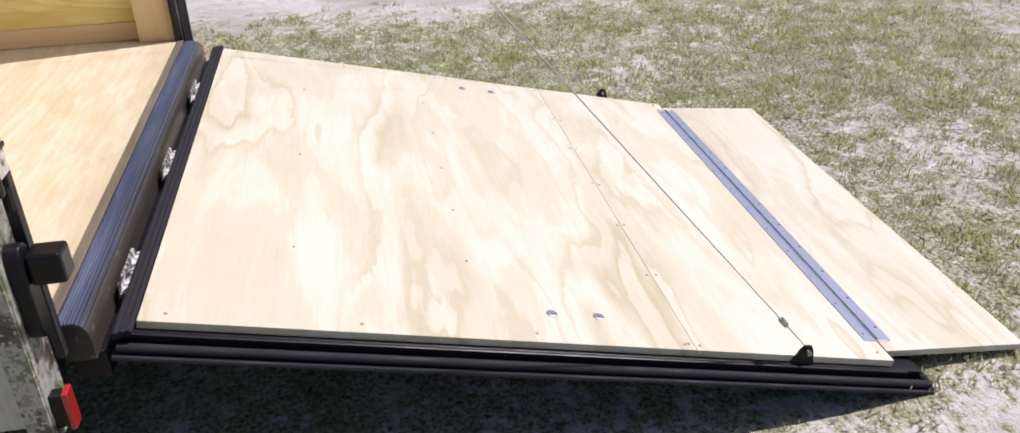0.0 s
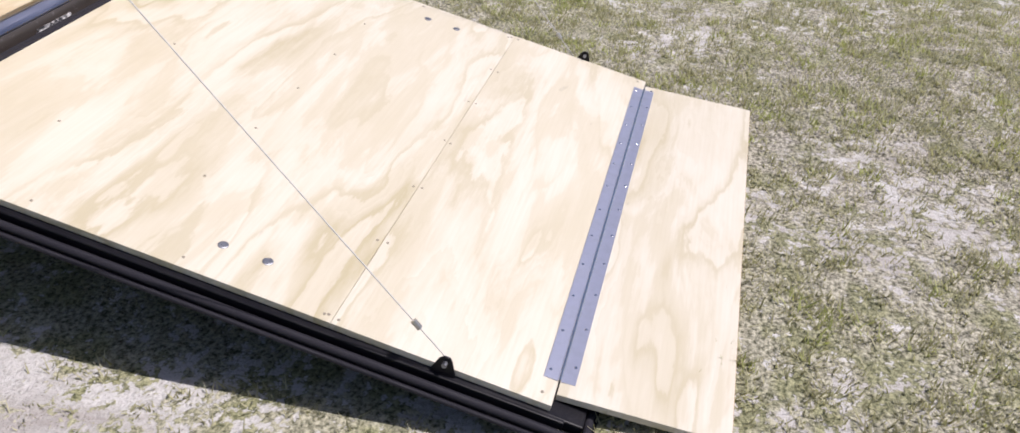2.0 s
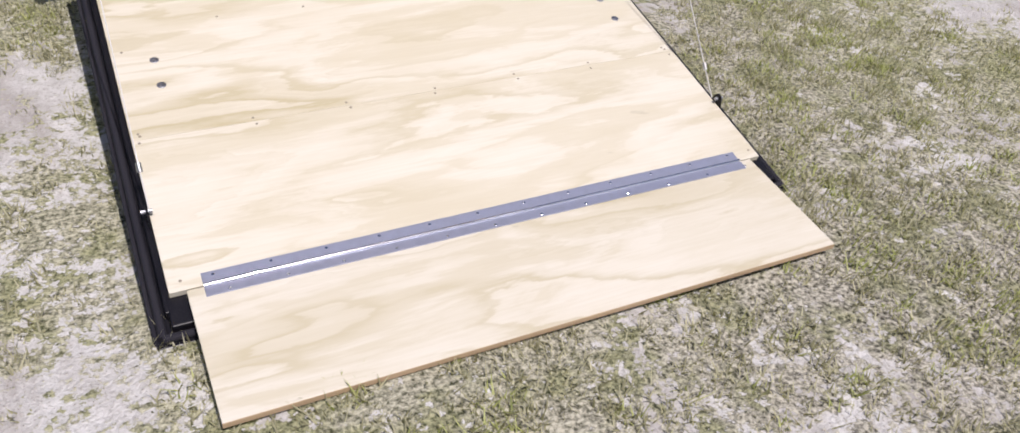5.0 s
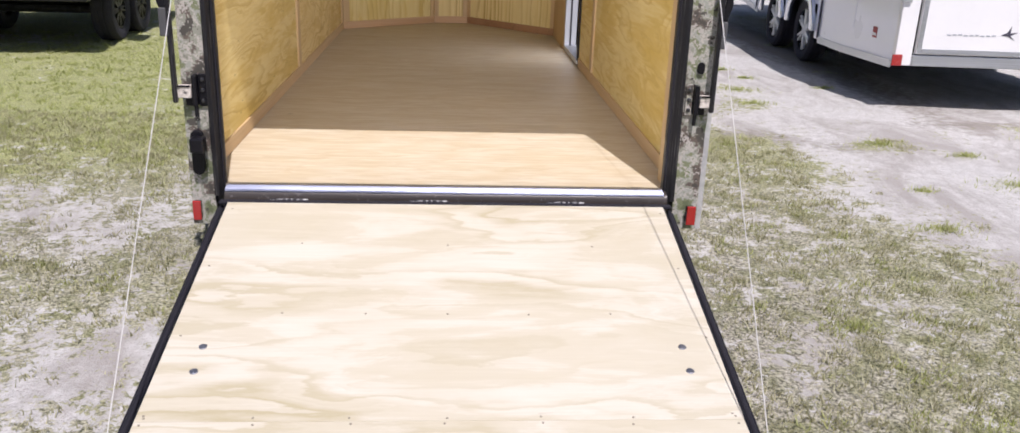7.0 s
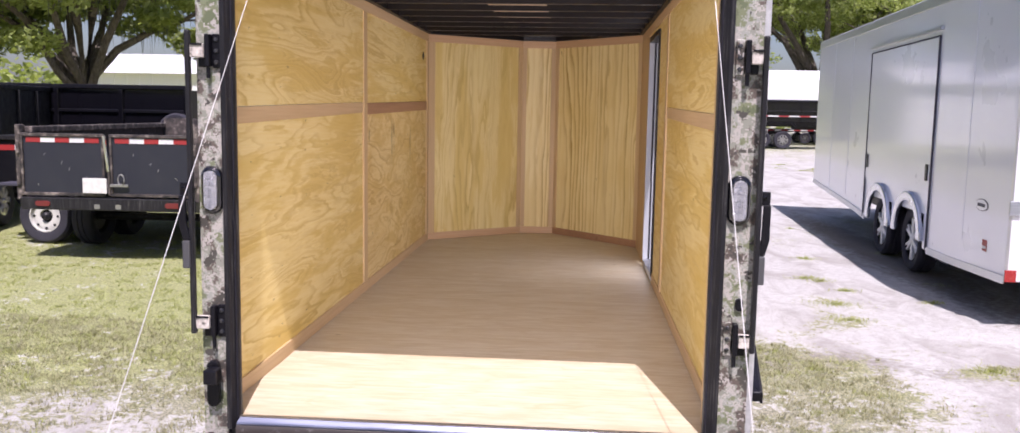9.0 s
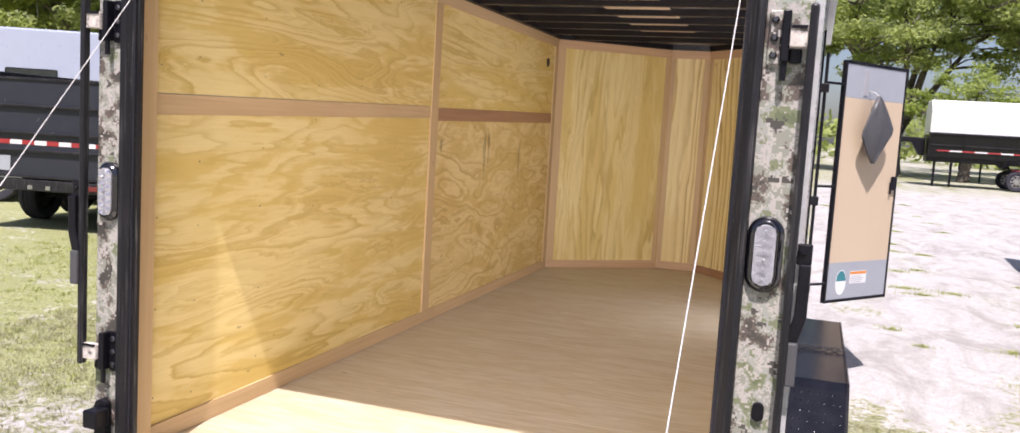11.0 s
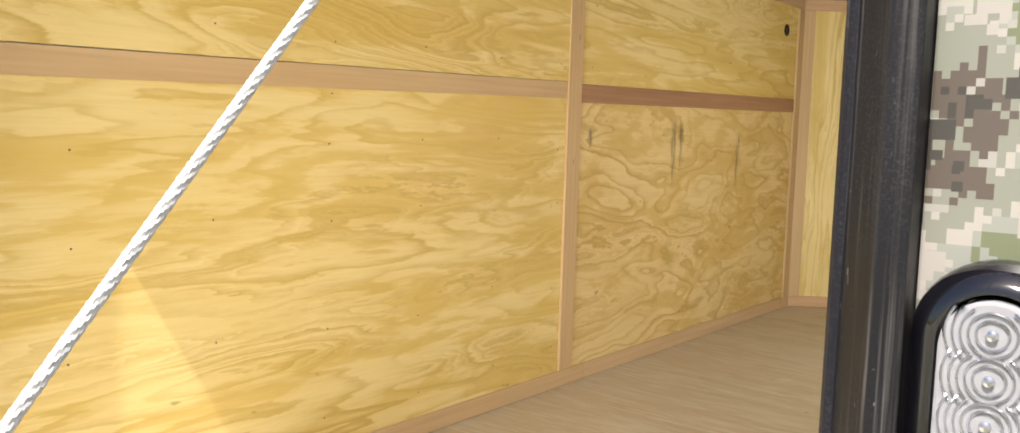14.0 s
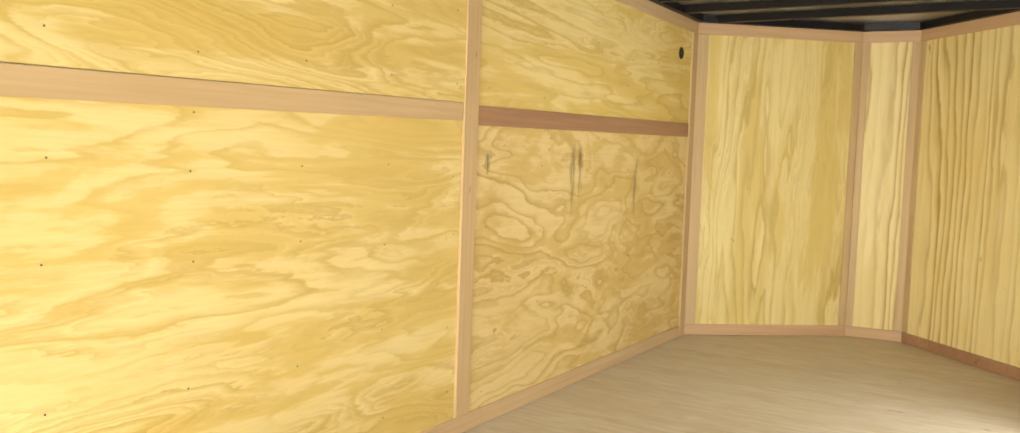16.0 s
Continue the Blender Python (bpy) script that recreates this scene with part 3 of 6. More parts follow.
def make_grass(name, count, seed, material, area, cut, tall, label):
    """Short blades of turf, thick where the sheet carries turf."""
    rng = random.Random(seed)
    verts, faces = [], []
    x0, x1, y0, y1 = area
    while len(faces) < count:
        x, y = rng.uniform(x0, x1), rng.uniform(y0, y1)
        if turf_at(x, y) + 0.55 * noise.noise((x * 5, y * 5, 4.0)) + 0.45 * noise.noise((x * 15, y * 15, 6.0)) < cut:
            continue
        if abs(x) < 0.95 and -1.9 < y < 4.5:
            continue
        z = height_at(x, y) - 0.003
        big = rng.uniform(0.6, 1.5)
        for _ in range(int(9 * big)):
            px, py, a = x + rng.gauss(0, 0.016 * big), y + rng.gauss(0, 0.016 * big), rng.uniform(0, 6.28)
            h, lean, w = tall * big * rng.uniform(0.45, 1.2), rng.uniform(0.2, 1.5), rng.uniform(0.0018, 0.004)
            dx, dy = math.cos(a), math.sin(a)
            n = len(verts)
            verts += [(px - dy * w, py + dx * w, z), (px + dy * w, py - dx * w, z), (px + dx * h * lean, py + dy * h * lean, z + h)]
            faces.append((n, n + 1, n + 2))
    me = bpy.data.meshes.new(name)
    me.from_pydata(verts, [], faces)
    me.materials.append(material)
    tagged(new(name, me), label, "grass", kind="stuff")


make_grass("dry_grass", 230000, 3, GRASS, (-4.5, 4.8, -5.2, 3.5), 0.50, 0.024, "short dry blades of grass growing in sandy turf")
make_grass("green_grass", 90000, 4, GRASS_GREEN, (-7.5, 5.0, -4.0, 8.0), 0.78, 0.026, "short green blades of grass growing in the turf")


def make_tufts(seed):
    """Low clumps of longer grass here and there on the sand and beside the ramp."""
    rng = random.Random(seed)
    verts, faces = [], []
    clumps = [(-1.55, -1.15, 0.10), (-1.9, -0.5, 0.08), (1.75, -0.3, 0.09)]
    while len(clumps) < 170:
        x, y = rng.uniform(1.5, 11.0), rng.uniform(-3.0, 30.0)
        if 3.9 < x < 6.9 and y > 4.0:
            continue
        if turf_at(x, y) < 0.45 and rng.random() < 0.5 + 0.4 * noise.noise((x * 0.4, y * 0.4, 2.0)):
            clumps.append((x, y, rng.uniform(0.05, 0.22)))
    for cx, cy, r in clumps:
        for _ in range(int(220 * r / 0.1)):
            a, d = rng.uniform(0, 6.28), r * abs(rng.gauss(0, 0.6))
            x, y = cx + 1.5 * d * math.cos(a), cy + 0.8 * d * math.sin(a)
            z = height_at(x, y) - 0.004
            h, lean, w, q = rng.uniform(0.012, 0.045), rng.uniform(0.2, 1.4), rng.uniform(0.002, 0.004), rng.uniform(0, 6.28)
            dx, dy = math.cos(q), math.sin(q)
            n = len(verts)
            verts += [(x - dy * w, y + dx * w, z), (x + dy * w, y - dx * w, z), (x + dx * h * lean, y + dy * h * lean, z + h)]
            faces.append((n, n + 1, n + 2))
    me = bpy.data.meshes.new("grass_tufts")
    me.from_pydata(verts, [], faces)
    me.materials.append(GRASS_GREEN)
    tagged(new("grass_tufts", me), "low green tufts of grass scattered on pale sand", "grass", kind="stuff")


make_tufts(6)

# ---- the trailer: shell ----
trailer = thing("cargo_trailer", "camouflage cargo trailer lined with pine plywood, ramp door down on turf", "trailer")
FL, CE, END = 0.485, 2.465, 5.08    # floor, ceiling, where the nose begins
WALL = {-1: 1.03, 1: 1.0}           # inner faces of the side walls
SKINX = {-1: 1.066, 1: 1.116}       # outer faces
NOSE = [(-1.03, 5.08), (-0.168, 5.77), (0.178, 5.80), (1.0, 4.95)]

# Floor sheets, grain across.
for a, b in ((0.045, 1.22), (1.2215, 2.44), (2.4415, 3.66), (3.6615, 5.049)):
    part("floor_sheet", box(-WALL[-1], WALL[1], a, b, FL - 0.019, FL, 0.001), FLOOR_PLY, trailer, "pale pine plywood floor sheet")
part("floor_sheet", prism([(-1.03, 5.0505), (1.0, 5.0505), (0.185, 5.85), (-0.165, 5.79), (-1.03, 5.09)], FL - 0.019, FL, "z"), FLOOR_PLY, trailer, "pale pine plywood floor sheet")
part("underbody", prism([(-1.05, 0.03), (1.1, 0.03), (1.1, 5.1), (0.2, 5.95), (-0.2, 5.9), (-1.05, 5.15)], FL - 0.11, FL - 0.021, "z"), BLACK_WORN, trailer)

# Side walls: outer skin, plywood sheets and battens.
def wall_sheet(side, outline, proud=0.0, mat=WALL_PLY, label="golden pine plywood sheet"):
    """A sheet on a side wall, by its outline in (y, z)."""
    xs = sorted((side * (WALL[side] - proud), side * (WALL[side] + 0.012)))
    return part("plywood_sheet", prism(outline, *xs, "x", 0.0012), mat, trailer, label)


def batten(side, outline, proud, mat, label="plain sawn pine batten"):
    xs = sorted((side * (WALL[side] - proud), side * (WALL[side] + 0.002)))
    return part("batten", prism(outline, *xs, "x", 0.0018), mat, trailer, label)


def oblong(y0, y1, z0, z1, rise=0.0):
    """An outline whose lower and upper edge climb by rise a metre."""
    return [(y0, z0), (y1, z0 + rise * (y1 - y0)), (y1, z1 + rise * (y1 - y0)), (y0, z1)]


SEAM0, SEAM1 = 2.51, 2.605
B0, B1 = FL + 0.001, FL + 0.070
for s in (-1, 1):
    wall_sheet(s, [(0.10, B0), (SEAM0 + 0.03, B0), (SEAM0 + 0.03, 1.722), (0.10, 1.668)])
    wall_sheet(s, [(0.10, 1.738), (SEAM0 + 0.03, 1.787), (SEAM0 + 0.03, CE - 0.002), (0.10, CE - 0.002)], 0.006)
    batten(s, [(0.18, 1.664), (SEAM0, 1.717), (SEAM0, 1.7855), (0.18, 1.7365)], 0.004, TRIM_Y)
    batten(s, oblong(SEAM0, SEAM1, B1 + 0.001, CE - 0.075), 0.012, TRIM_Z)
    batten(s, oblong(0.0525, 0.18, B0, CE - 0.002), 0.050, TRIM_Z, "reddish sawn pine upright beside the rear frame")
    batten(s, oblong(0.182, END - 0.01, CE - 0.072, CE - 0.002), 0.010, TRIM_Y)
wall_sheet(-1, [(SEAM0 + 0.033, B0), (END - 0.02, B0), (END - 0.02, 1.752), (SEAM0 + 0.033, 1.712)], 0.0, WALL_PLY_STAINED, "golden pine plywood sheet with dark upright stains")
wall_sheet(-1, [(SEAM0 + 0.033, 1.775), (END - 0.02, 1.822), (END - 0.02, CE - 0.002), (SEAM0 + 0.033, CE - 0.002)])
batten(-1, [(SEAM1, 1.704), (4.99, 1.745), (4.99, 1.828), (SEAM1, 1.782)], 0.006, TRIM_DARK, "reddish dark pine batten")
batten(-1, oblong(0.182, 2.70, B0, B1), 0.010, TRIM_Y)
batten(-1, oblong(2.703, 4.99, B0, B1), 0.010, TRIM_Y)
batten(-1, oblong(4.992, END - 0.005, B0, CE - 0.075), 0.012, TRIM_Z)
DOOR0, DOOR1, DOORZ0, DOORZ1 = 3.25, 4.03, FL + 0.045, 2.32
wall_sheet(1, oblong(SEAM0 + 0.033, DOOR0 - 0.04, B0, CE - 0.002))
wall_sheet(1, oblong(DOOR1 + 0.04, 4.94, B0, CE - 0.002))
wall_sheet(1, oblong(DOOR0 - 0.038, DOOR1 + 0.038, DOORZ1 + 0.045, CE - 0.002))
batten(1, oblong(0.182, DOOR0 - 0.06, B0, B1), 0.010, TRIM_Y)
batten(1, oblong(DOOR1 + 0.05, 4.935, B0, CE - 0.075), 0.012, TRIM_Z)
part("side_skin", box(-SKINX[-1], -SKINX[-1] + 0.03, 0.045, 5.12, 0.36, CE + 0.05, 0.003), SHEEN_SKIN, trailer, "glossy camouflage side skin with rivets and a painted pale sheen")
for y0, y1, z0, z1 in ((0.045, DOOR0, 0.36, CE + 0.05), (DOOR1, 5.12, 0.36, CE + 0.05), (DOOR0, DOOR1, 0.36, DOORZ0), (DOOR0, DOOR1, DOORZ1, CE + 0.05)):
    part("side_skin", box(SKINX[1] - 0.03, SKINX[1], y0, y1, z0, z1), SHEEN_SKIN, trailer, "glossy camouflage side skin with rivets and a painted pale sheen")
# Jambs of the side doorway.
for y0, y1, z0, z1 in ((DOOR0 - 0.035, DOOR0, DOORZ0, DOORZ1), (DOOR1, DOOR1 + 0.035, DOORZ0, DOORZ1), (DOOR0 - 0.035, DOOR1 + 0.035, DOORZ1, DOORZ1 + 0.04), (DOOR0, DOOR1, DOORZ0 - 0.035, DOORZ0)):
    part("door_jamb", box(WALL[1] - 0.014, SKINX[1] + 0.012, y0, y1, z0, z1, 0.002), VINYL if y0 == DOOR1 else BLACK if z1 - z0 > 0.1 or z0 > 1 else ALU, trailer, "pale grey door jamb" if y0 == DOOR1 else "")

part("door_seal", box(1.028, 1.042, DOOR1 - 0.007, DOOR1 - 0.0005, DOORZ0, DOORZ1, 0.002), RUBBER, trailer, "black door seal")

# Nose: three plywood faces with upright grain, their battens, the outer skin.
for (ax, ay), (bx, by), lab in ((NOSE[0], NOSE[1], "wide"), (NOSE[1], NOSE[2], "narrow"), (NOSE[2], NOSE[3], "wide")):
    d = Vector((bx - ax, by - ay, 0))
    L = d.length
    m = Matrix.Translation((ax, ay, 0)) @ Matrix.Rotation(math.atan2(d.y, d.x), 4, "Z")
    part("nose_sheet", box(0.0, L, 0.0, 0.012, FL + 0.002, CE - 0.002), NOSE_PLY if ax < -1 else NOSE_PLY_BOLD, trailer, lab + " pine plywood sheet with upright grain", m=m)
    left, right = (0.004, 0.075 if lab == "wide" and ax < -1 else 0.045), (L - 0.05, L - 0.004)
    for (u0, u1) in (left, right):
        part("batten", box(u0, u1, -0.011, 0.0005, FL + 0.07, CE - 0.075, 0.0018), TRIM_Z, trailer, m=m)
    part("batten", box(0.004, L - 0.004, -0.011, 0.0005, FL + 0.001, FL + 0.068, 0.0018), TRIM_DARK if ax > 0 else TRIM_X, trailer, m=m)
    part("batten", box(0.004, L - 0.004, -0.011, 0.0005, CE - 0.073, CE - 0.002, 0.0018), TRIM_X, trailer, m=m)
    part("nose_skin", box(-0.06, L + 0.06, 0.07, 0.10, 0.38, CE + 0.05), SHEEN_SKIN, trailer, m=m)
    part("roof_rail", box(0.0, L, -0.03, 0.07, CE, CE + 0.044), BLACK, trailer, m=m)

# Ceiling: bare roof sheet with black ribs across.
part("roof_sheet", prism([(-1.07, 0.0), (1.12, 0.0), (1.12, 5.1), (0.2, 5.96), (-0.2, 5.9), (-1.07, 5.15)], CE + 0.045, CE + 0.06, "z"), GALV, trailer, "bare galvanised roof sheet")
roof_rib = None
for i in range(13):
    m = Matrix.Translation((0, 0.30 + 0.405 * i, 0))
    if roof_rib is None:
        roof_rib = part("roof_rib", prism([(-0.045, CE + 0.044), (-0.02, CE + 0.002), (0.02, CE + 0.002), (0.045, CE + 0.044)], -0.99, 0.96, "x"), BLACK, trailer, m=m)
    else:
        again(roof_rib, m)
part("roof_rail", box(-1.05, -0.9905, 0.03, END, CE, CE + 0.0445), BLACK, trailer)
part("roof_rail", box(0.9605, 1.10, 0.03, END, CE, CE + 0.0445), BLACK, trailer)
part("ceiling_strip", box(-0.25, 0.17, 0.1, 4.9, CE + 0.036, CE + 0.041), TAN, trailer, "tan strip of board along the ceiling between the ribs")

# ---- rear frame ----
def fan_rings(half_w, half_h):
    """Close concentric ridges about a diode, cut off at the edges of its cell."""
    b = bmesh.new()
    for i in range(5):
        r = 0.0065 + 0.0038 * i
        n = 40
        pts = [(math.cos(2 * math.pi * j / n), math.sin(2 * math.pi * j / n)) for j in range(n)]
        for j in range(n):
            p, q = pts[j], pts[(j + 1) % n]
            mx, my = r * (p[0] + q[0]) / 2, r * (p[1] + q[1]) / 2
            if abs(mx) > half_w or abs(my) > half_h:
                continue
            v = [[b.verts.new(((r + dr) * c[0], (r + dr) * c[1], h)) for dr, h in ((0.0, -0.0005), (0.0012, 0.0013), (0.0024, -0.0005))] for c in (p, q)]
            for a in (0, 1):
                b.faces.new((v[0][a], v[0][a + 1], v[1][a + 1], v[1][a]))
    bmesh.ops.remove_doubles(b, verts=b.verts[:], dist=0.00005)
    bmesh.ops.recalc_face_normals(b, faces=b.faces[:])
    return b


diode = None
POST0, HEAD, FACE = 0.31, 2.33, 0.014
# Distances from the middle of the trailer, side by side: the wrapped post, bolts, hinge plate, pivot block, keeper, lamp, lock bar, marker.
REAR = {-1: dict(post=(0.969, 1.063), bolt=0.984, plate=(0.970, 1.001), block=(1.0015, 1.021), keeper=(1.0215, 1.074), lamp=1.015, bar=(1.0745, 1.0945), marker=(1.025, 1.059)),
        1: dict(post=(0.987, 1.098), bolt=1.010, plate=(0.996, 1.027), block=(1.0275, 1.047), keeper=(1.0475, 1.0880), lamp=1.032, bar=(1.0885, 1.109), marker=(1.045, 1.084))}
for s in (-1, 1):
    at = REAR[s]

    def xs(a, b):
        return sorted((s * a, s * b))
    plan = {-1: [(-0.9685, 0.05), (-0.9685, -0.004), (-0.949, -0.006), (-0.9235, 0.034), (-0.9235, 0.05)],
            1: [(0.9865, 0.05), (0.9865, -0.006), (0.970, -0.008), (0.935, 0.022), (0.935, 0.05)]}[s]
    part("rear_frame_rail", prism(plan, 0.44, CE + 0.06, "z", 0.0015), BLACK_WORN, trailer, "black splayed steel rear frame rail with worn edges")
    part("rear_seal", tube([({-1: -0.929, 1: 0.943}[s], 0.016, 0.46), ({-1: -0.929, 1: 0.943}[s], 0.016, HEAD)], 0.004), RUBBER, trailer, smooth=True)
    part("rear_post", box(*xs(*at["post"]), FACE, 0.05, POST0, CE + 0.06, 0.002), CAMO, trailer, "camouflage wrapped rear post")
    x0, x1 = at["post"][1] + 0.0005, SKINX[s] + 0.004
    part("corner_trim", prism([(s * x0, FACE + 0.003), (s * x1, FACE + 0.003), (s * x1, 0.06), (s * (SKINX[s] + 0.001), 0.06), (s * (SKINX[s] + 0.001), FACE + 0.008), (s * x0, FACE + 0.008)], POST0, CE + 0.06, "z"), CAMO if s < 0 else SHEEN_SKIN, trailer)
    ml = part("marker_lamp", box(*xs(*at["marker"]), -0.022, -0.010, 0.338, 0.422, 0.003), RED, trailer, "red marker lamp at the foot of the rear post")
    part("lamp_base", box(*xs(at["marker"][0] + 0.004, at["marker"][1] - 0.004), -0.0098, FACE - 0.0005, 0.343, 0.417, 0.002), BLACK, ml)
    lx, lz = at["lamp"], {-1: 1.411, 1: 1.420}[s]
    # Oval lamp: dark bezel, clear lens, six round diodes.
    bez = bmesh.new()
    rings = [[bez.verts.new((lx * s + x, y, lz + z)) for x, z in stadium(0.088 - 2 * q, 0.192 - 2 * q, 20)] for q, y in
             ((0.0, FACE - 0.0005), (0.0, 0.006), (0.0015, 0.002), (0.005, -0.0025), (0.010, -0.0075), (0.0140, -0.0103), (0.0162, -0.0102), (0.0178, -0.006), (0.0180, 0.004))]
    for a, b in zip(rings, rings[1:]):
        for u in range(len(a)):
            bez.faces.new((a[u], a[(u + 1) % len(a)], b[(u + 1) % len(a)], b[u]))
    bez.faces.new(rings[-1])
    bmesh.ops.recalc_face_normals(bez, faces=bez.faces[:])
    lamp = part("tail_lamp", bez, BEZEL, trailer, "oval lamp with a glossy black bezel and clear lens", smooth=True)
    part("lens", prism([(lx * s + x, lz + z) for x, z in stadium(0.052, 0.154)], -0.0145, -0.004, "y", 0.002), LENS, lamp, "clear ribbed lens")
    for i in range(6):
        z = lz + (i - 2.5) * 0.0237
        mm = Matrix.Translation((lx * s, -0.0145, z)) @ Matrix.Rotation(radians(90), 4, "X")
        if diode is None:
            diode = part("diode", join(fan_rings(0.0225, 0.0116), lathe([(0.0032, -0.001), (0.0028, 0.002), (0.001, 0.003)], 10)), DIODE, lamp, "ringed diode cell", True, mm)
        else:
            o = again(diode, mm)
            o.parent = lamp
            o.matrix_local = mm
    # Hinge plates with bolts, pivot blocks, keepers, the lock bar and its handle.
    for z in (0.886, 1.952):
        pl = part("hinge_plate", box(*xs(*at["plate"]), 0.002, FACE - 0.0005, z - 0.066, z + 0.066, 0.004), BLACK if s < 0 else CAMO, trailer, "black hinge plate with three bolts" if s < 0 else "camouflage wrapped hinge plate with three bolts")
        for dz in (-0.043, 0, 0.043):
            part("bolt", lathe([(0.0095, 0), (0.0095, 0.004), (0.006, 0.008)], 6), BOLT, pl, "dark steel bolt head", m=Matrix.Translation((s * at["bolt"], 0.002, z + dz)) @ Matrix.Rotation(radians(90), 4, "X"))
        bl = part("pivot_block", box(*xs(*at["block"]), -0.026, FACE - 0.0005, z - 0.060, z + 0.064, 0.004), BLACK, trailer, "black pivot block")
        part("pivot_pin", tube([(s * (at["block"][0] + 0.009), -0.012, z - 0.105), (s * (at["block"][0] + 0.009), -0.012, z - 0.0605)], 0.008), BLACK, bl)
        kp = part("keeper", box(*xs(*at["keeper"]), -0.036, -0.012, z - 0.026, z + 0.026, 0.003), KEEPER, trailer, "scuffed pale keeper with worn paint")
        part("keeper_lip", box(*xs(at["keeper"][0] + 0.001, at["keeper"][1] - 0.001), -0.040, -0.0365, z + 0.0185, z + 0.0265, 0.001), BLACK, kp)
        part("keeper_lug", box(*xs(at["keeper"][0] + 0.001, at["keeper"][0] + 0.030), -0.010, FACE - 0.0005, z - 0.062, z - 0.0265, 0.004), BLACK, kp, "black lug")
    part("lock_bar", box(*xs(*at["bar"]), -0.042, -0.014, 0.84, 2.03, 0.007), BLACK_WORN, trailer, "black upright lock bar with scuffed ends")
    b0 = at["bar"][1]
    lk, ly = {-1: (1.418, -0.030), 1: (1.434, -0.012)}[s]
    plate = part("lock_plate", box(*xs(b0 + 0.0005, b0 + 0.036), ly, ly + 0.012, lk - 0.030, lk + 0.024, 0.004), BLACK, trailer, "black lock plate with a rivet")
    part("rivet_head", lathe([(0.0095, 0), (0.0085, 0.003), (0.006, 0.0035), (0.005, 0.002), (0.003, 0.004)], 16), GLOSS_BLACK, plate, "", True, Matrix.Translation((s * (b0 + {-1: 0.020, 1: 0.014}[s]), ly, lk)) @ Matrix.Rotation(radians(90), 4, "X"))
    hd = prism([(s * (b0 + q), r) for q, r in ((0.008, lk - 0.026), (0.036, lk - 0.026), (0.036, 1.275), (0.020, 1.215), (-0.012, 1.215), (0.006, 1.28))], ly - 0.016, ly - 0.001, "y", 0.003)
    hd = part("lock_handle", hd, BLACK, trailer, "dark bent lock handle")
    part("handle_grip", box(*xs(b0 - 0.008, b0 + 0.022), ly - 0.022, ly + 0.004, 1.105, 1.2145, 0.005), BAG, hd, "grey rubber grip")
kl = part("key_latch", prism([(-1.022 + x, 0.628 + q) for x, q in stadium(0.050, 0.19)], -0.014, FACE - 0.0005, "y", 0.004), BLACK, trailer, "black oval key latch")
part("latch_knob", box(-0.028, 0.028, -0.03, 0.03, 0.0, 0.060, 0.007), BLACK, kl, "", False, Matrix.Translation((-1.008, -0.0145, 0.672)) @ Matrix.Rotation(radians(90), 4, "X"))
part("latch_keeper", prism([(1.05 + x, 1.02 + q) for x, q in stadium(0.03, 0.05)], 0.0, FACE - 0.0005, "y", 0.003), BLACK, trailer, "small black latch keeper")
part("header", box(-1.063, 1.098, -0.0125, FACE - 0.0005, HEAD, CE + 0.06, 0.004), CAMO, trailer, "camouflage wrapped rear header")

# Threshold: brown edge strip, rounded black nose, ribbed strip, hinge barrels.
part("floor_edge_strip", box(-0.94, 0.985, 0.02, 0.0445, FL - 0.02, FL + 0.003, 0.001), ALU_DULL, trailer, "dull worn metal floor edge strip")
sill = prism([(0.019, FL - 0.09), (0.019, FL - 0.004), (-0.006, FL - 0.004), (-0.016, FL - 0.005), (-0.026, FL - 0.010), (-0.034, FL - 0.019), (-0.039, FL - 0.032), (-0.040, FL - 0.05), (-0.040, FL - 0.09)], -0.920, 0.948, "x", 0.0)
th = part("threshold", sill, SILL, trailer, "dark brown metal threshold", True)


def sill_top(y):
    return FL + float(np.interp(y, (-0.039, -0.034, -0.026, -0.016, -0.006, 0.019), (-0.032, -0.019, -0.010, -0.005, -0.004, -0.004)))


lines = [0.019 - 0.0034 * i for i in range(16)]
ridges = [(y, sill_top(y) + (0.004 if i % 2 else 0.001)) for i, y in enumerate(lines)]
part("ribbed_strip", prism(ridges + [(y, sill_top(y) + 0.0002) for y in lines[::-1]], -0.919, 0.934, "x"), RIBBED, th, "bluish ribbed strip")
part("threshold_beam", box(-0.895, 0.96, -0.052, 0.018, 0.33, FL - 0.0905, 0.006), BLACK, trailer)
barrel = None
for x in (-0.65, -0.07, 0.51):
    m = Matrix.Translation((x, -0.066, 0.420))
    b = tube([(-0.095, 0, 0), (-0.002, 0, 0)], 0.013, 12)
    b = tube([(0.0, 0, 0), (0.085, 0, 0)], 0.0135, 12, b)
    b = join(b, box(-0.085, 0.075, 0.006, 0.0125, -0.034, 0.03, 0.002))
    if barrel is None:
        barrel = part("hinge_barrel", b, GREASED, trailer, "black hinge barrel smeared with pale grease", True, m)
    else:
        b.free()
        again(barrel, m)
    part("hinge_pin", lathe([(0.010, 0), (0.0105, 0.006), (0.006, 0.010)], 12), BLACK, trailer, "", True, Matrix.Translation((x - 0.0955, -0.066, 0.420)) @ Matrix.Rotation(radians(-90), 4, "Y"))

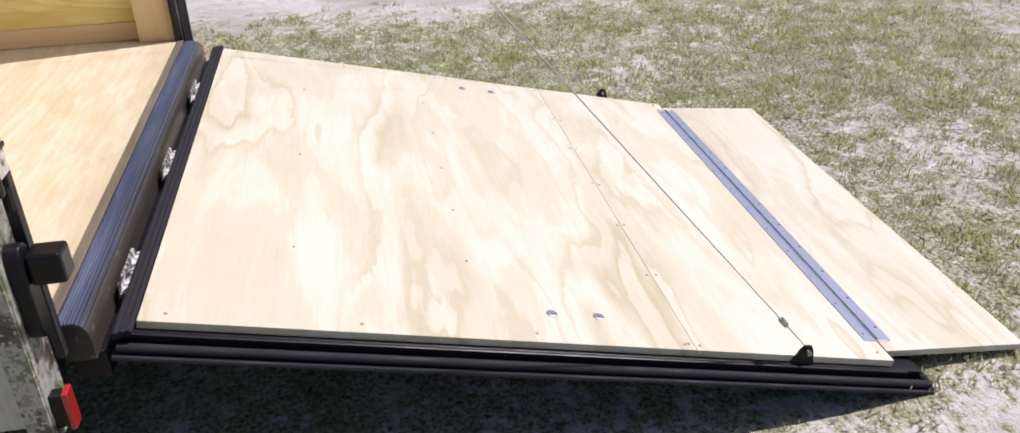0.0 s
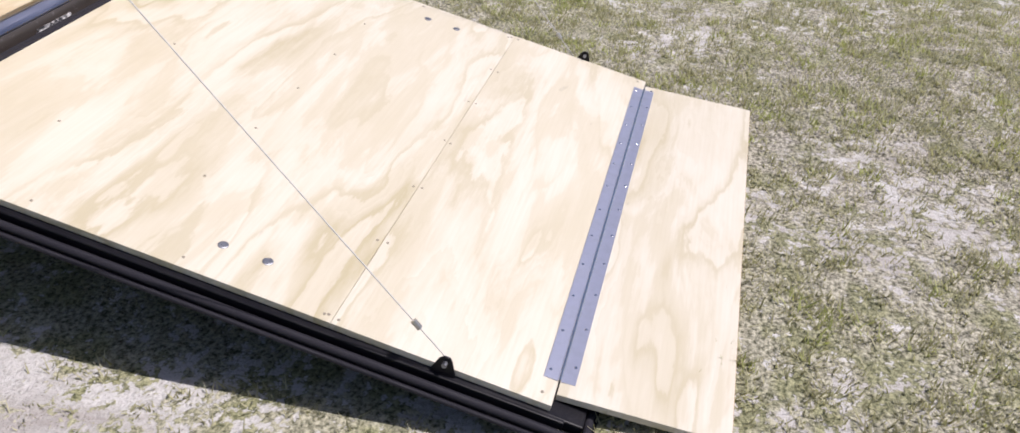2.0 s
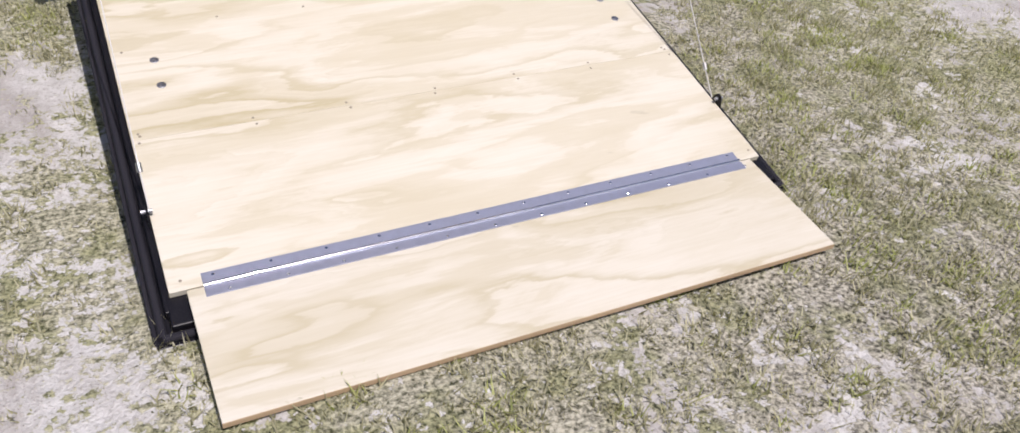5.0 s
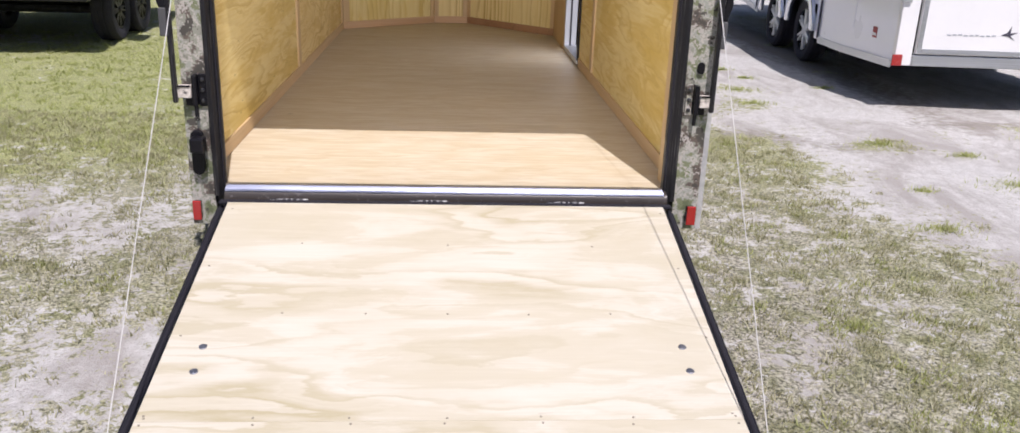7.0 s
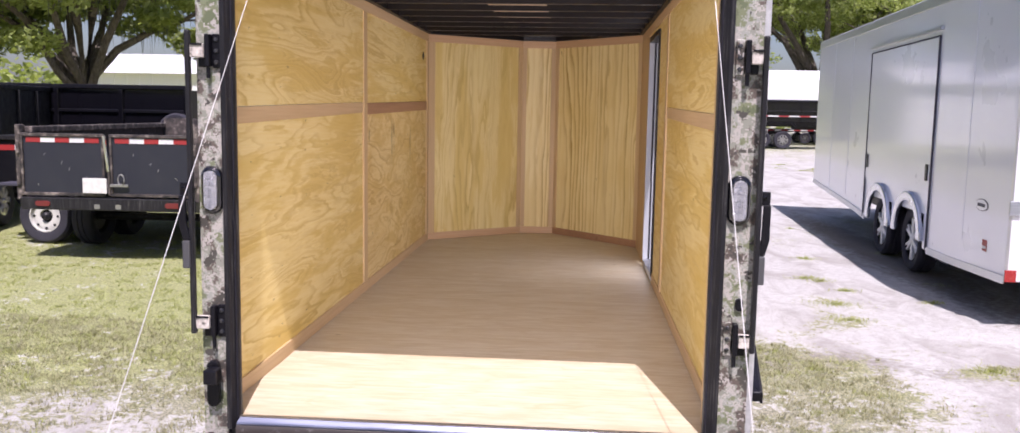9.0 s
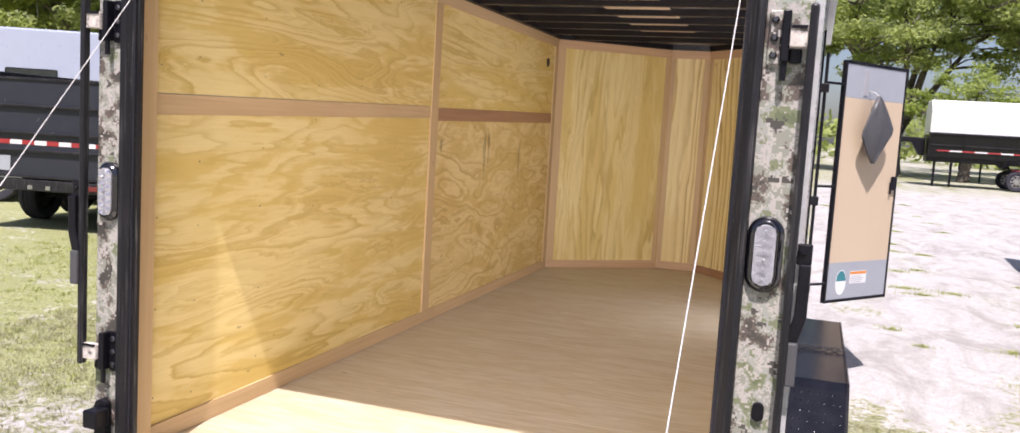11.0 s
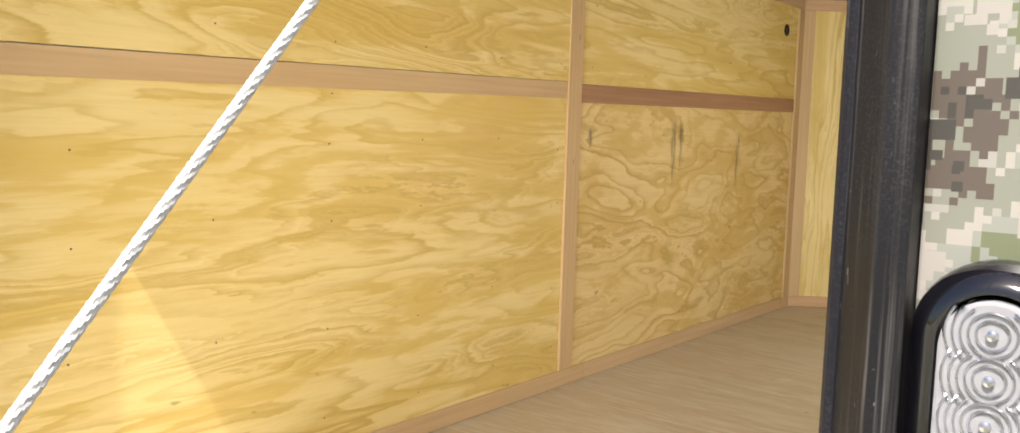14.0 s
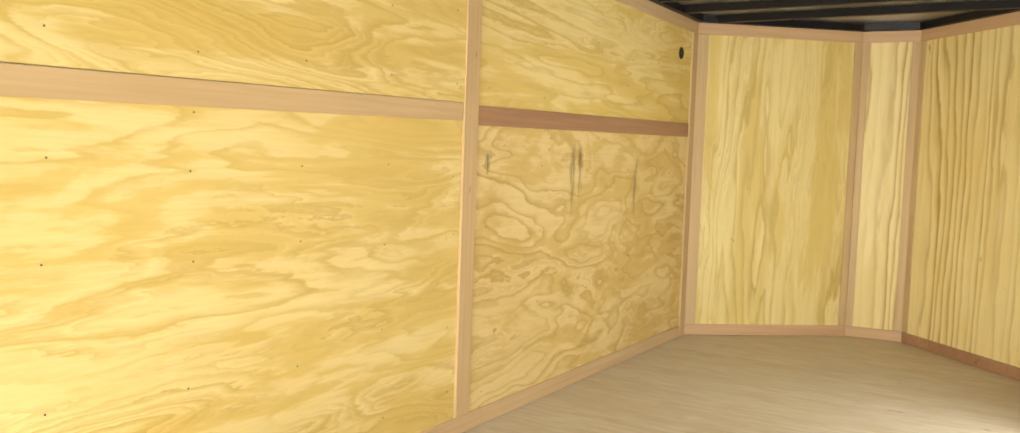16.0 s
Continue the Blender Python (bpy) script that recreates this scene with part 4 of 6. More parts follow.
# ---- ramp door ----
SL = math.atan(0.223)
RAMP = Matrix.Translation((0.012, -0.121, 0.453)) @ Matrix.Rotation(SL, 4, "X")
ramp = part("ramp_door", box(-0.91, 0.91, -1.865, 0.035, -0.052, -0.0205, 0.004), BLACK, trailer, "lowered ramp door faced with pale pine plywood in a black steel frame", m=RAMP)
SEAM = -1.236
for a, b in ((0.0, SEAM + 0.0004), (SEAM - 0.0004, -1.780)):
    part("plywood_sheet", box(-0.899, 0.899, b, a, -0.019, 0.0, 0.0012), RAMP_PLY, ramp, "pale pine plywood sheet with wandering grain")
for s in (-1, 1):
    part("edge_strip", box(*sorted((s * 0.8995, s * 0.917)), -1.82, 0.035, -0.05, -0.021, 0.003), BLACK, ramp)
    part("rubber_seal", tube([(s * 0.934, 0.03, -0.043), (s * 0.934, -1.875, -0.043)], 0.011, 10), RUBBER, ramp, smooth=True)
    part("edge_lip", box(*sorted((s * 0.911, s * 0.953)), -1.885, 0.037, -0.060, -0.052, 0.002), BLACK, ramp)
    part("edge_bead", tube([(s * 0.952, 0.035, -0.055), (s * 0.952, -1.885, -0.055)], 0.006, 8), RUBBER, ramp, smooth=True)
    br = prism([(s * 0.0 - 0.032, -0.02), (0.032, -0.02), (0.018, 0.022), (0.008, 0.034), (-0.008, 0.034), (-0.016, 0.022)], *sorted((s * 0.9005, s * 0.906)), "x", 0.001)
    bk = part("cable_bracket", br, BLACK, ramp, "black steel cable bracket", m=Matrix.Translation((0, -1.52, 0)))
    part("pin", tube([(0.89 * s, 0, 0.018), (0.919 * s, 0, 0.018)], 0.006), SCREW, bk)
for i, (y, z) in enumerate(((0.022, -0.016), (0.034, -0.019), (0.046, -0.024))):
    part("hinge_edge_seal", tube([(-0.935, y - 0.012, z + 0.008), (0.935, y - 0.012, z + 0.008)], 0.008, 8), RUBBER, ramp, smooth=True)
part("end_lip", box(-0.953, 0.953, -1.90, -1.866, -0.062, -0.050, 0.003), BLACK, ramp)
part("rubber_seal", tube([(-0.935, -1.878, -0.043), (0.935, -1.878, -0.043)], 0.011, 10), RUBBER, ramp, smooth=True)


def disc(r, h, seg=14):
    return lathe([(r, -0.0005), (r, h * 0.6), (r * 0.8, h)], seg)


bolt = None
for x in (-0.782, 0.781):
    for d in (-0.903, -1.021):
        m = Matrix.Translation((x, d, 0.0))
        if bolt is None:
            bolt = part("carriage_bolt", join(disc(0.0135, 0.0025, 18), disc(0.005, 0.004, 8)), SCREW, ramp, "round steel bolt washer", m=m)
        else:
            again(bolt, m)
screw = None
rng = random.Random(11)
spots = [(x, SEAM + s * 0.014) for x in (-0.88, -0.56, -0.28, 0.0, 0.28, 0.56, 0.88) for s in (-1, 1)]
spots += [(x, -0.73) for x in (-0.56, -0.28, 0.0, 0.28, 0.56)] + [(x, -0.30) for x in (-0.56, 0.0, 0.56)]
spots += [(s * 0.872, d) for s in (-1, 1) for d in (-0.05, -0.45, -0.85, -1.21, -1.75)]
for x, d in spots:
    m = Matrix.Translation((x + rng.uniform(-0.006, 0.006), d + rng.uniform(-0.004, 0.004), 0.0))
    if screw is None:
        screw = part("screw", disc(0.0042, 0.0012, 8), RAMP_SCREW, ramp, m=m)
    else:
        again(screw, m)

# Hinged flap at the foot of the ramp, its strip hinge.
def on_ramp(x, d, h=0.0):
    return RAMP @ Vector((x, d, h))


p0, p1 = on_ramp(0, -1.7825), Vector((0.012, -2.268, 0.024))
FA = math.atan2(p0.z - p1.z, p0.y - p1.y)
FLAP = Matrix.Translation(p0) @ Matrix.Rotation(FA, 4, "X")
FLEN = (p1 - p0).length
flap = part("ramp_flap", box(-0.859, 0.859, -FLEN, -0.001, -0.019, 0.0, 0.0015), RAMP_PLY, trailer, "pale plywood ramp flap resting on the turf", m=FLAP)
part("plywood_edge", box(-0.859, 0.859, -FLEN - 0.0012, -FLEN - 0.0002, -0.0175, -0.0015), PLY_EDGE, flap, "layered plywood edge")
hinge = part("strip_hinge", box(-0.818, 0.818, -1.7805, -1.742, 0.0005, 0.0022, 0.0006), ZINC, trailer, "bluish zinc strip hinge with screws", m=RAMP)
part("hinge_leaf", box(-0.818, 0.818, -0.038, -0.0005, 0.0005, 0.0022, 0.0006), ZINC, hinge, m=RAMP.inverted() @ FLAP)
part("knuckle", tube([(-0.818, -1.7815, 0.003), (0.818, -1.7815, 0.003)], 0.0045, 10), CHROME, hinge, "bright hinge knuckle", True)
hs = None
for i in range(12):
    for d in (-1.754, -1.81):
        m = Matrix.Translation((-0.79 + i * 0.1435 + (0.03 if d < -1.78 else 0), d, 0.0022))
        if d < -1.78:
            m = RAMP.inverted() @ FLAP @ Matrix.Translation((m.translation.x, -0.028, 0.0022))
        if hs is None:
            hs = part("hinge_screw", disc(0.0045, 0.0014, 8), CHROME, hinge, m=m)
        else:
            again(hs, m)

# Cables from the ramp brackets to the rear frame.
for s in (-1, 1):
    a = on_ramp(-0.898, -1.52, 0.024) if s < 0 else on_ramp(0.9125, -1.49, -0.016)
    b = Vector((-0.876, 0.092, 2.20)) if s < 0 else Vector((0.923, 0.1943, 2.30))
    pts = [a.lerp(b, t) + Vector((0, 0.0, {-1: -0.006, 1: -0.004}[s])) * math.sin(math.pi * t) for t in (i / 24 for i in range(25))]
    side = (b - a).normalized()
    u, v = side.cross(Vector((1, 0, 0))).normalized(), Vector((1, 0, 0))
    n, seg, sag = 3000, 21, pts[12] - a.lerp(b, 0.5)
    cb = bmesh.new()
    last = None
    for i in range(n + 1):
        p = a.lerp(b, i / n) + sag * math.sin(math.pi * i / n)
        ring = []
        for j in range(seg):
            th = 2 * math.pi * j / seg
            r = 0.00150 + 0.00024 * math.cos(7 * th + i * 1.35)
            ring.append(cb.verts.new(p + r * (math.cos(th) * u + math.sin(th) * v)))
        if last:
            for j in range(seg):
                cb.faces.new((last[j], last[(j + 1) % seg], ring[(j + 1) % seg], ring[j]))
        last = ring
    bmesh.ops.recalc_face_normals(cb, faces=cb.faces[:])
    cable = part("ramp_cable", cb, CABLE, trailer, "pale twisted wire cable", True)
    part("cable_clip", lathe([(0.004, -0.012), (0.0075, -0.012), (0.0075, 0.012), (0.004, 0.012)], 10), STEEL, cable, "", True, Matrix.Translation(pts[1]) @ side.to_track_quat("Z", "Y").to_matrix().to_4x4())

part("cable_anchor", box(0.905, 0.9485, 0.182, 0.212, 2.29, 2.33, 0.004), BLACK, trailer, "black cable anchor on the side wall")
part("cable_anchor", box(-0.9785, -0.868, 0.082, 0.108, 2.19, 2.22, 0.004), BLACK, trailer, "black cable anchor on the side wall")

# ---- fenders, wheels, side door ----
def wheel(parent, m, r=0.33, w=0.20, spoke=6, rim=CHROME, rim_r=0.20, barrel_mat=None, dish=False):
    """A tyre with tread ribs on a spoked rim; the outer face looks along +z of m."""
    h = w / 2
    ty = part("wheel", lathe([(rim_r, -h * 0.8), (rim_r + 0.03, -h), (r - 0.03, -h), (r, -h * 0.7), (r, -h * 0.35), (r - 0.01, -h * 0.3), (r - 0.01, -h * 0.2), (r, -h * 0.15), (r, h * 0.15), (r - 0.01, h * 0.2), (r - 0.01, h * 0.3), (r, h * 0.35), (r, h * 0.7), (r - 0.03, h), (rim_r + 0.03, h), (rim_r, h * 0.8), (rim_r, -h * 0.8)], 32, None, False), TYRE, parent, "black tyre on its rim", True, m)
    rr = part("rim", lathe([(rim_r - 0.012, -h * 0.75), (rim_r + 0.004, h * 0.86), (rim_r - 0.010, h * 0.88), (rim_r - 0.020, h * 0.3), (rim_r - 0.020, -h * 0.7)], 32, None, False), barrel_mat or rim, ty, "", True)
    part("brake_drum", lathe([(rim_r - 0.03, -h * 0.5), (rim_r - 0.03, -h * 0.15), (rim_r * 0.5, -h * 0.05)], 24), BLACK, rr, "", True)
    if dish:
        part("dish", lathe([(rim_r - 0.016, h * 0.1), (rim_r - 0.02, h * 0.45), (rim_r * 0.62, h * 0.62), (rim_r * 0.42, h * 0.50), (rim_r * 0.40, h * 0.2)], 28, None, False), rim, rr, "pale steel dish", True)
        hole = None
        for i in range(8):
            a = 2 * math.pi * i / 8
            mm = Matrix.Translation((rim_r * 0.78 * math.cos(a), rim_r * 0.78 * math.sin(a), h * 0.53))
            if hole is None:
                hole = part("rim_hole", lathe([(rim_r * 0.09, 0.0), (rim_r * 0.09, h * 0.06)], 10), BLACK, rr, m=mm)
            else:
                o = again(hole, mm)
    else:
        b = None
        for i in range(spoke):
            for off in (-0.13, 0.13):
                a = 2 * math.pi * i / spoke + off
                b = join(b, moved(prism([(0.035, -0.016), (rim_r - 0.010, -0.011), (rim_r - 0.010, 0.011), (0.035, 0.016)], h * 0.55, h * 0.86, "z", 0.003), Matrix.Rotation(a, 4, "Z")))
        part("spokes", b, rim, rr, "machined metal spokes")
    part("hub", lathe([(0.055, h * 0.2), (0.055, h * 0.66), (0.034, h * 0.95), (0.02, h * 1.0)], 16), rim if not dish else BLACK_WORN, rr, "", True)
    part("rim_back", lathe([(rim_r - 0.013, -0.01), (rim_r - 0.013, 0.01)], 24), BLACK, ty)
    return ty


def fender(s):
    prof = [(0.80, 0.43), (1.24, 0.775), (1.28, 0.80), (2.52, 0.80), (2.56, 0.775), (2.98, 0.43)]
    inner = [(y, z - 0.006) for y, z in prof[::-1]]
    f = part("fender", prism(prof + inner, *sorted((s * (SKINX[s] + 0.002), s * (SKINX[s] + 0.208))), "x", 0.002), PLATE, trailer, "black diamond plate fender")
    part("fender_flange", prism(prof + [(y, z - 0.055) for y, z in prof[::-1]], *sorted((s * (SKINX[s] + 0.202), s * (SKINX[s] + 0.216))), "x", 0.002), BLACK, f)
    rib = None
    ang = math.atan2(0.345, 0.44)
    for i in range(13):
        for j in range(7):
            q = (i + 0.5) / 13
            y, z = 0.80 + 0.44 * q, 0.43 + 0.345 * q
            turn = 45 if (i + j) % 2 else -45
            m = Matrix.Translation((s * (SKINX[s] + 0.02 + j * 0.028), y, z)) @ Matrix.Rotation(ang, 4, "X") @ Matrix.Rotation(radians(turn), 4, "Z")
            if rib is None:
                rib = part("plate_rib", moved(lathe([(0.002, 0.0), (0.011, 0.0005), (0.007, 0.0022), (0.002, 0.0028)], 8), Matrix.Diagonal((1.0, 0.3, 1, 1))), PLATE, f, m=m)
            else:
                again(rib, m)
    for y in (1.45, 2.34):
        wheel(trailer, Matrix.Translation((s * (SKINX[s] + 0.105), y, 0.33)) @ Matrix.Rotation(radians(90 * s), 4, "Y"), 0.335, 0.17)
    for y in (0.79, 2.99):
        part("fender_brace", box(*sorted((s * (SKINX[s] + 0.001), s * (SKINX[s] + 0.2))), y - 0.01, y + 0.01, 0.39, 0.43, 0.002), BLACK, f)


fender(-1)
fender(1)
ch = None
for i in range(9):
    x = SKINX[1] + 0.01 + i * 0.023
    t = Matrix.Translation((x, 1.80 + 0.004 * math.sin(i * 2.1), 0.811)) @ Matrix.Rotation(radians(90 * (i % 2)), 4, "X")
    ch = tube([t @ Vector((0.02 * math.cos(a), 0.009 * math.sin(a), 0)) for a in (2 * math.pi * j / 12 for j in range(13))], 0.0021, 6, ch)
tagged(part("chain", ch, BLACK_WORN, None, smooth=True), "short dark steel chain lying across the black fender", "chain")

# Rivets along the outer skin.
rivet = None
for s in (-1, 1):
    for y in [0.12 + 0.405 * i for i in range(12)]:
        for i in range(14):
            z = 0.47 + i * 0.15
            if s > 0 and DOOR0 - 0.1 < y < DOOR1 + 0.1:
                continue
            m = Matrix.Translation((s * SKINX[s], y, z)) @ Matrix.Rotation(radians(90 * s), 4, "Y")
            if rivet is None:
                rivet = part("rivet", lathe([(0.0045, -0.001), (0.0045, 0.0008), (0.002, 0.0025)], 7), BLACK_WORN, trailer, m=m)
            else:
                again(rivet, m)

# Side door, swung wide open.
hx, hy = 1.272, 4.20
ex, ey = 1.71, 4.815
DW = math.hypot(ex - hx, ey - hy)
SIDE = Matrix.Translation((hx, hy, 0)) @ Matrix.Rotation(math.atan2(ey - hy, ex - hx), 4, "Z")
D0, D1 = 0.60, 2.285
door = part("side_door", box(0.012, DW - 0.012, 0.004, 0.022, D0 + 0.012, D1 - 0.012), CAMO, trailer, "open side door with a tan board inner face and grey sheet ends", m=SIDE)
part("inner_board", box(0.014, DW - 0.014, -0.0005, 0.0035, D0 + 0.285, D1 - 0.25), TAN, door, "tan board")
part("upper_sheet", box(0.014, DW - 0.014, -0.0012, 0.0035, D1 - 0.2495, D1 - 0.014), VINYL, door, "grey sheet")
part("lower_sheet", box(0.014, DW - 0.014, -0.0012, 0.0035, D0 + 0.014, D0 + 0.2845), VINYL, door, "grey sheet")
for u0, u1, z0, z1 in ((0, 0.02, D0, D1), (DW - 0.02, DW, D0, D1), (0.0202, DW - 0.0202, D0, D0 + 0.022), (0.0202, DW - 0.0202, D1 - 0.022, D1)):
    part("door_edge", box(u0, u1, -0.006, 0.026, z0, z1, 0.003), BLACK, door)
lt = part("door_latch", box(DW - 0.085, DW - 0.026, -0.022, -0.004, 1.40, 1.50, 0.006), BLACK, door, "black latch")
part("latch_lever", box(DW - 0.10, DW - 0.086, -0.02, -0.008, 1.37, 1.46, 0.003), BLACK, lt)
stick = part("sticker", moved(lathe([(0.062, 0), (0.062, 0.001)], 28), Matrix.Translation((0.18, -0.0015, D0 + 0.14)) @ Matrix.Diagonal((1, 1, 1.45, 1)) @ Matrix.Rotation(radians(90), 4, "X")), WHITE, door, "oval teal and white sticker")
part("sticker_top", prism([(0.18 + 0.058 * math.cos(a), D0 + 0.14 + 0.085 * math.sin(a)) for a in (math.pi * (0.04 + 0.92 * i / 12) for i in range(13))], -0.0034, -0.0026, "y"), TEAL, stick)
lab = part("warning_label", box(0.285, 0.485, -0.0025, -0.0014, D0 + 0.125, D0 + 0.215), WHITE, door, "white warning label with an orange band and bars")
part("orange_band", box(0.288, 0.482, -0.0034, -0.0027, D0 + 0.193, D0 + 0.212), ORANGE, lab)
for i in range(4):
    part("print_bar", box(0.295, 0.42 + 0.015 * (i % 3), -0.0032, -0.0027, D0 + 0.133 + i * 0.014, D0 + 0.138 + i * 0.014), VINYL, lab)
dp = part("document_sleeve", box(0.225, 0.275, -0.006, -0.0014, D1 - 0.23, D1 - 0.05, 0.001), LENS, door, "clear plastic sleeve")
part("door_hinge_rod", tube([(SKINX[1] + 0.035, 4.06, D0 - 0.1), (SKINX[1] + 0.035, 4.06, D1 + 0.03)], 0.011), BLACK, trailer, "black upright lock rod", True)
for z in (0.72, 1.32, 2.08):
    part("rod_keeper", box(SKINX[1] + 0.001, SKINX[1] + 0.06, 4.03, 4.10, z - 0.03, z + 0.03, 0.004), BLACK, trailer)
for z in (0.74, 1.42, 2.12):
    part("hinge_arm", tube([(SKINX[1] + 0.04, 4.08, z), (hx + 0.01, hy + 0.012, z)], 0.009, 8), BLACK, trailer)
part("awning_edge", box(SKINX[1] + 0.001, SKINX[1] + 0.05, 0.2, 5.0, CE + 0.0, CE + 0.045, 0.008), ALU, trailer, "drip rail")
# A dark plastic bag hung by one corner on the open door.
bag = bmesh.new()
B0 = Vector((0.30, -0.085, D1 - 0.225))
grid = []
for i in range(13):
    row = []
    q = i / 12
    half = 0.175 * (q / 0.55 if q < 0.55 else (1 - q) / 0.45) ** 0.9 + 0.004
    for j in range(9):
        e = j / 4 - 1
        x = B0.x + e * half + 0.075 * (0.5 - abs(q - 0.5)) * (1.1 if e > 0 else 0.2) + 0.005 * q
        row.append(bag.verts.new((x, B0.y - 0.030 * (1 - e * e) * math.sin(math.pi * q) - 0.006 * math.sin(7 * e + 5 * q), B0.z - 0.47 * q + 0.06 * e * q * (1 - q))))
    grid.append(row)
back = [[bag.verts.new(v.co + Vector((0, 0.014, 0))) for v in row] for row in grid]
for g in (grid, back):
    for r0, r1 in zip(g, g[1:]):
        for j in range(8):
            bag.faces.new((r0[j], r0[j + 1], r1[j + 1], r1[j]))
for r0, r1, b0, b1 in zip(grid, grid[1:], back, back[1:]):
    bag.faces.new((r0[0], r1[0], b1[0], b0[0]))
    bag.faces.new((r0[8], b0[8], b1[8], r1[8]))
bag.faces.new([*grid[0], *back[0][::-1]])
bag.faces.new([*grid[12][::-1], *back[12]])
bmesh.ops.recalc_face_normals(bag, faces=bag.faces[:])
bg = part("plastic_bag", bag, BAG, None, smooth=True, m=SIDE)
tagged(bg, "dark grey plastic bag hung by a corner on the side door", "bag")
part("string", tube([(B0.x, -0.004, B0.z + 0.03), (B0.x, B0.y * 0.6, B0.z + 0.02), (B0.x, B0.y, B0.z - 0.01)], 0.004, 6), CABLE, bg, "pale string")

# Round hole plug in the side wall.
plug = part("wall_plug", lathe([(0.036, -0.002), (0.036, 0.004), (0.028, 0.006), (0.026, 0.001)], 20), BLACK, trailer, "black round wall plug", True, Matrix.Translation((-WALL[-1], 4.816, 2.242)) @ Matrix.Rotation(radians(90), 4, "Y"))
# Nail heads in the wall sheets.
nail = None
rng = random.Random(5)
for y in (0.24, 0.46, 0.86, 1.26, 1.67, 2.07, 2.46, 2.7, 3.15, 3.6, 4.1, 4.7):
    for z in (0.64, 0.95, 1.28, 1.52, 1.70, 1.86, 2.10, 2.34):
        m = Matrix.Translation((-WALL[-1] + (0.006 if z > 1.8 and y < 2.5 else 0), y + rng.uniform(-0.012, 0.012), z + rng.uniform(-0.03, 0.03))) @ Matrix.Rotation(radians(90), 4, "Y")
        if nail is None:
            nail = part("nail", disc(0.003, 0.0008, 7), DARK_SCREW, trailer, m=m)
        else:
            again(nail, m)


# ---- the yard: neighbouring trailers ----
def side_wheel(parent, x, y, r, face, rim=CHROME, w=0.2, spoke=8, barrel_mat=None, dish=False):
    """A wheel whose outer face looks towards -x (face -1), +x (1) or -y (0)."""
    turn = Matrix.Rotation(radians(90), 4, "X") if face == 0 else Matrix.Rotation(radians(90 * face), 4, "Y")
    return wheel(parent, Matrix.Translation((x, y, r)) @ turn, r, w, spoke, rim, r * (0.68 if rim is ALLOY else 0.58), barrel_mat, dish)


